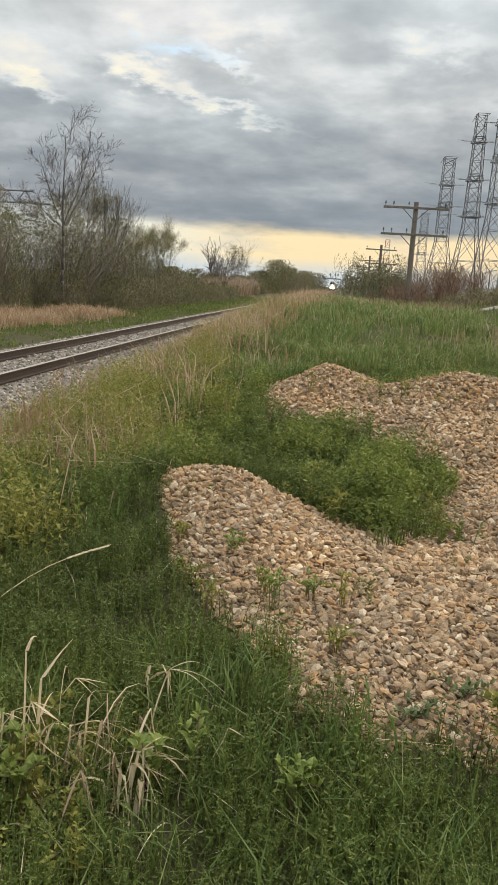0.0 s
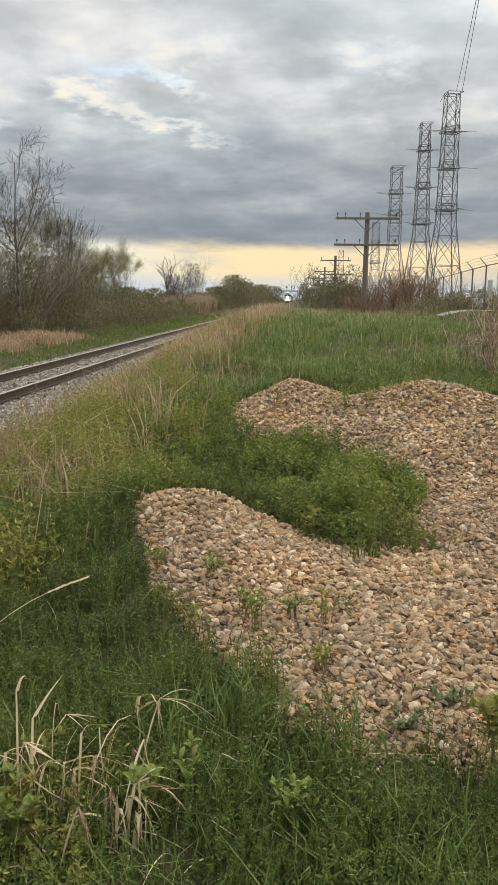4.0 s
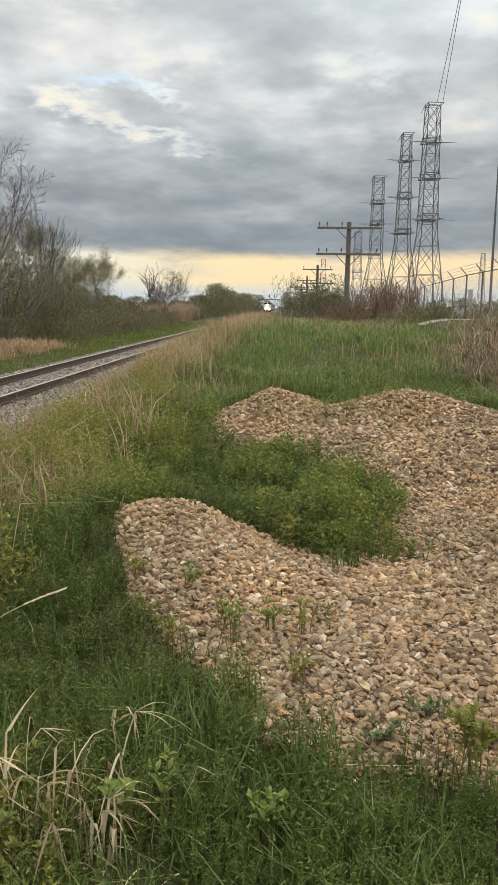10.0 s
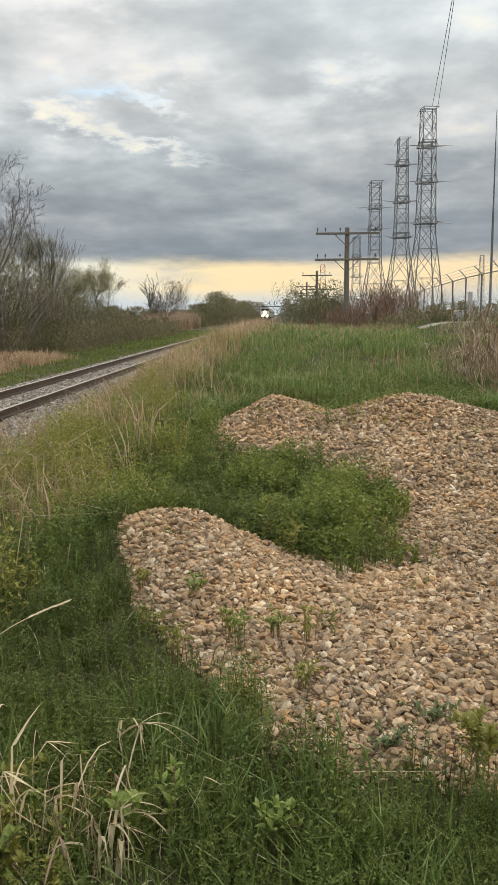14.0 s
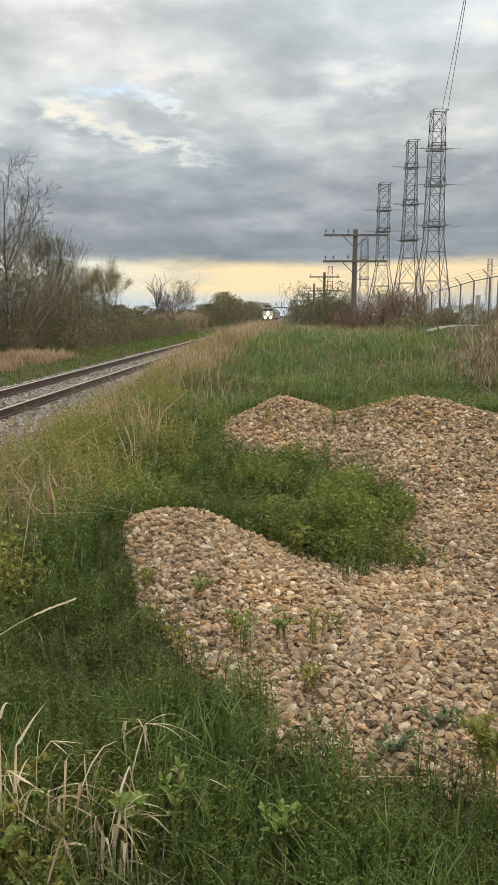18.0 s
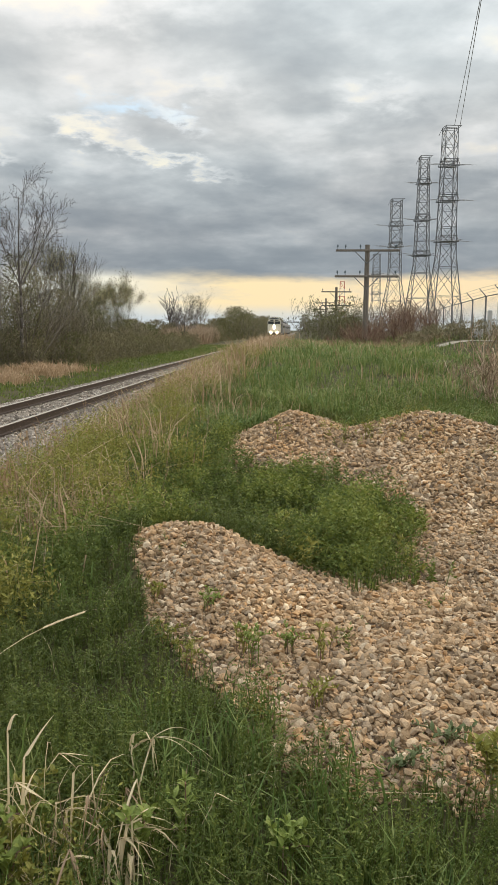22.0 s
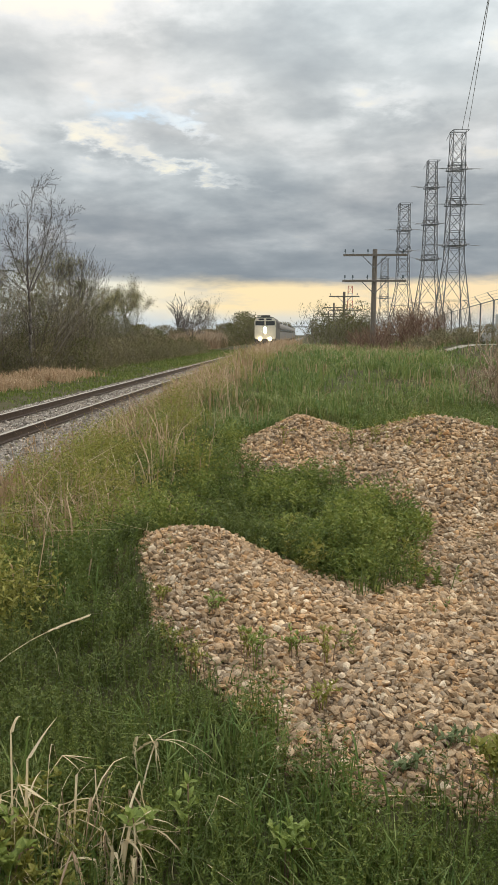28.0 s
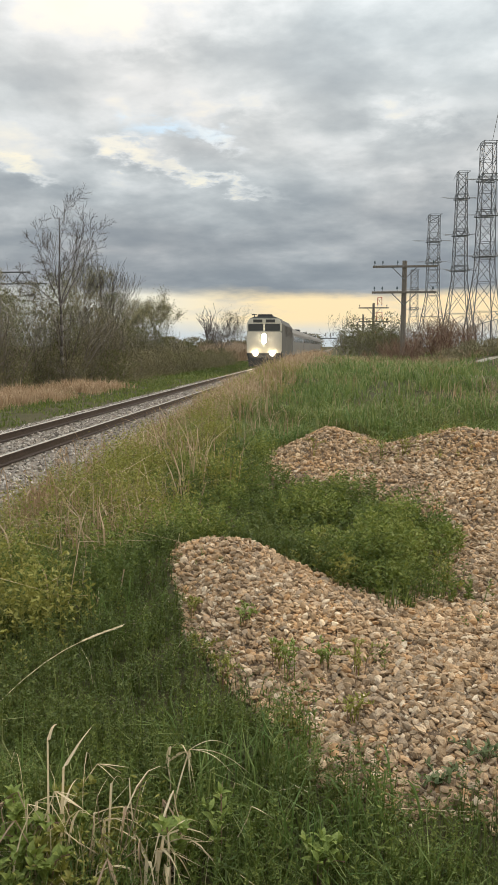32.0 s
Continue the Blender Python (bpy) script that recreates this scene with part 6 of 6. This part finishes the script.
for k, (x, y, h) in enumerate(((-0.95, 2.38, 0.30), (-1.00, 2.46, 0.34), (-0.86, 2.32, 0.22), (-1.06, 2.34, 0.32), (-0.72, 2.30, 0.18), (-0.90, 2.60, 0.20))):
    leafy_weed(on_ground(x, y), h, 3, 13, 0.024, 2.3, M_YELLOWWEED if k % 2 == 0 else M_WEED_BRIGHT, 80 + k, "tall weed with yellow-green leaves among straw", 0.25)
for k, (x, y, h) in enumerate(((-0.24, 3.89, 0.22), (0.12, 3.91, 0.22), (-0.55, 3.86, 0.20), (-0.05, 4.0, 0.16), (-0.30, 4.05, 0.18), (0.10, 3.45, 0.14), (-0.52, 4.45, 0.15), (-0.72, 4.10, 0.18), (-0.85, 4.62, 0.16), (0.42, 5.45, 0.16), (0.22, 5.55, 0.16), (-0.18, 3.35, 0.15), (0.5, 9.6, 0.25), (0.75, 9.5, 0.22), (-0.3, 9.2, 0.25))):
    leafy_weed(on_ground(x, y), h, 7, 11, 0.0135, 2.7, M_YELLOWWEED if k % 3 else M_WEED_BRIGHT, 50 + k, "small yellow-green weed pushing up through gravel", 0.55)
for k, (x, y) in enumerate(((0.62, 3.21), (0.85, 3.10), (0.40, 3.05))):
    leafy_weed(on_ground(x, y), 0.10, 8, 6, 0.020, 2.4, M_BLUEWEED, 70 + k, "low grey-green weed spread flat on gravel", 1.1)

for k, (x, y, h) in enumerate(((-1.02, 2.42, 0.32), (-0.90, 2.30, 0.26), (-1.08, 2.50, 0.32), (-0.98, 2.24, 0.22), (-0.52, 2.52, 0.26))):
    leafy_weed(on_ground(x, y), h, 4, 8, 0.036, 1.9, M_LIMEWEED if k % 2 else M_WEED_BRIGHT, 95 + k, "weed with broad light green leaves among straw", 0.3)


def dead_blades(at, seed, label, blades_of):
    """A dead grass plant: each blade rises to a height, then runs out level and droops."""
    rnd = random.Random(seed)
    plant = thing("dead_grass_plant", at, 0, label, "grass")
    for dx, rise, bearing, out, drop, wide in blades_of:
        a = radians(bearing)
        way = Vector((math.cos(a), math.sin(a), 0))
        foot = Vector((dx, rnd.gauss(0, 0.02), -0.03))
        top = foot + Vector((rnd.gauss(0, 0.02), 0.03, rise))
        bend = [foot.lerp(top, t) for t in (0.0, 0.35, 0.7, 1.0)]
        bend += [top + way * out * t + Vector((0, 0, 0.03 * math.sin(t * 3.1) - drop * t ** 1.8)) for t in (0.08, 0.25, 0.45, 0.65, 0.85, 1.0)]
        bm = bmesh.new()
        ribbon(bm, bend, wide, rnd.uniform(-1.6, 1.6))
        part("blade", bm, M_STRAW, plant)
    return plant


dead_blades(on_ground(-0.90, 2.46), 61, "tall stiff dead grass blades bleached pale tan", ((-0.05, 0.56, 75, 0.06, -0.03, 0.016), (-0.02, 0.46, 60, 0.14, -0.10, 0.014), (-0.10, 0.34, 10, 0.16, 0.05, 0.012), (-0.07, 0.26, 190, 0.20, 0.03, 0.012), (0.0, 0.30, 80, 0.10, -0.05, 0.010)))
dead_blades(on_ground(-0.84, 2.52), 62, "dead grass with bleached blades folded over level", ((0.02, 0.25, 5, 0.20, 0.01, 0.018), (0.03, 0.23, -5, 0.18, 0.04, 0.014), (0.0, 0.22, 20, 0.15, -0.02, 0.011), (0.05, 0.20, -15, 0.16, 0.07, 0.011), (0.06, 0.36, 30, 0.05, 0.02, 0.009)))
dead_blades(on_ground(-0.58, 2.44), 63, "collapsed dead grass with broad curled pale blades", ((-0.04, 0.17, -60, 0.12, 0.12, 0.030), (0.0, 0.20, -30, 0.13, 0.13, 0.026), (0.03, 0.22, 10, 0.16, 0.10, 0.018), (-0.06, 0.14, 200, 0.16, 0.05, 0.024), (-0.02, 0.24, 25, 0.20, 0.08, 0.014), (0.02, 0.15, -80, 0.10, 0.11, 0.028), (-0.08, 0.20, 170, 0.18, 0.0, 0.012), (0.05, 0.26, 40, 0.14, 0.02, 0.010)))


def bent_stalk():
    """The tall pale stalk in front, snapped over, with long leaves hanging from the break."""
    plant = thing("bent_straw", on_ground(BENT[0].x, BENT[0].y), 0, "tall pale dry grass stalk bent over with hanging leaves", "grass")
    base = Vector(on_ground(BENT[0].x, BENT[0].y))
    top = BENT[1] - base
    pts = [Vector((0, 0, -0.03)).lerp(top, t) + Vector((-0.02, 0, 0)) * math.sin(t * math.pi) for t in np.linspace(0, 1, 8)]
    bm = bmesh.new()
    for p, q in zip(pts, pts[1:]):
        bar(bm, p, q, 0.0036, 0.0026, 6)
    stalk = part("stalk", bm, M_STRAW, plant)
    for k, tip in enumerate(BENT[2:]):
        end = tip - base
        bm = bmesh.new()
        ribbon(bm, [top.lerp(end, t) + Vector((0, 0, 0.035 * math.sin(t * math.pi))) for t in np.linspace(0, 1, 9)], 0.009 - 0.001 * k, 0.8 * k - 1)
        part("hanging_leaf", bm, M_STRAW, stalk)


BENT = (Vector((-0.584, 2.700, 0.203)), Vector((-0.528, 2.780, 0.477)), Vector((-0.299, 2.800, 0.379)), Vector((-0.371, 2.860, 0.449)), Vector((-0.342, 2.740, 0.389)))
bent_stalk()


def seed_grass():
    plant = thing("seed_grass", on_ground(-1.72, 3.35), 0, "single pale grass stalk with a nodding seed head", "grass")
    g = ground_height(-1.72, 3.35)
    pts = [Vector((0, 0, -0.03)).lerp(Vector((0.58, 0.72, 0.47 - float(g))), t) + Vector((0, 0, 0.10 * math.sin(t * math.pi))) for t in np.linspace(0, 1, 9)]
    bm = bmesh.new()
    for p, q in zip(pts, pts[1:]):
        bar(bm, p, q, 0.0022, 0.0018, 5)
    part("stalk", bm, M_STRAW, plant)
    bm = bmesh.new()
    rnd = random.Random(3)
    for k in range(34):
        t = 0.74 + 0.26 * k / 33
        i = min(int(t * 8), 7)
        p = pts[i].lerp(pts[i + 1], t * 8 - i)
        bar(bm, p, p + Vector((0.016, 0.020, rnd.uniform(-0.006, 0.010))), 0.0055, 0.0012, 4)
    part("seed_head", bm, M_STRAW, plant)


seed_grass()


# ---- what moves ----
def motions():
    """The train comes on at a steady speed."""
    rows = []
    for t, y in TRAIN_ROWS:
        rows.append((t, pose(TRACK, y, 0)))
    walk(passenger_train, rows)


TRAIN_ROWS = ((0, 457.0), (8, 361.0), (16, 265.0), (24, 169.0), (28, 121.0), (32, 73.0))
motions()
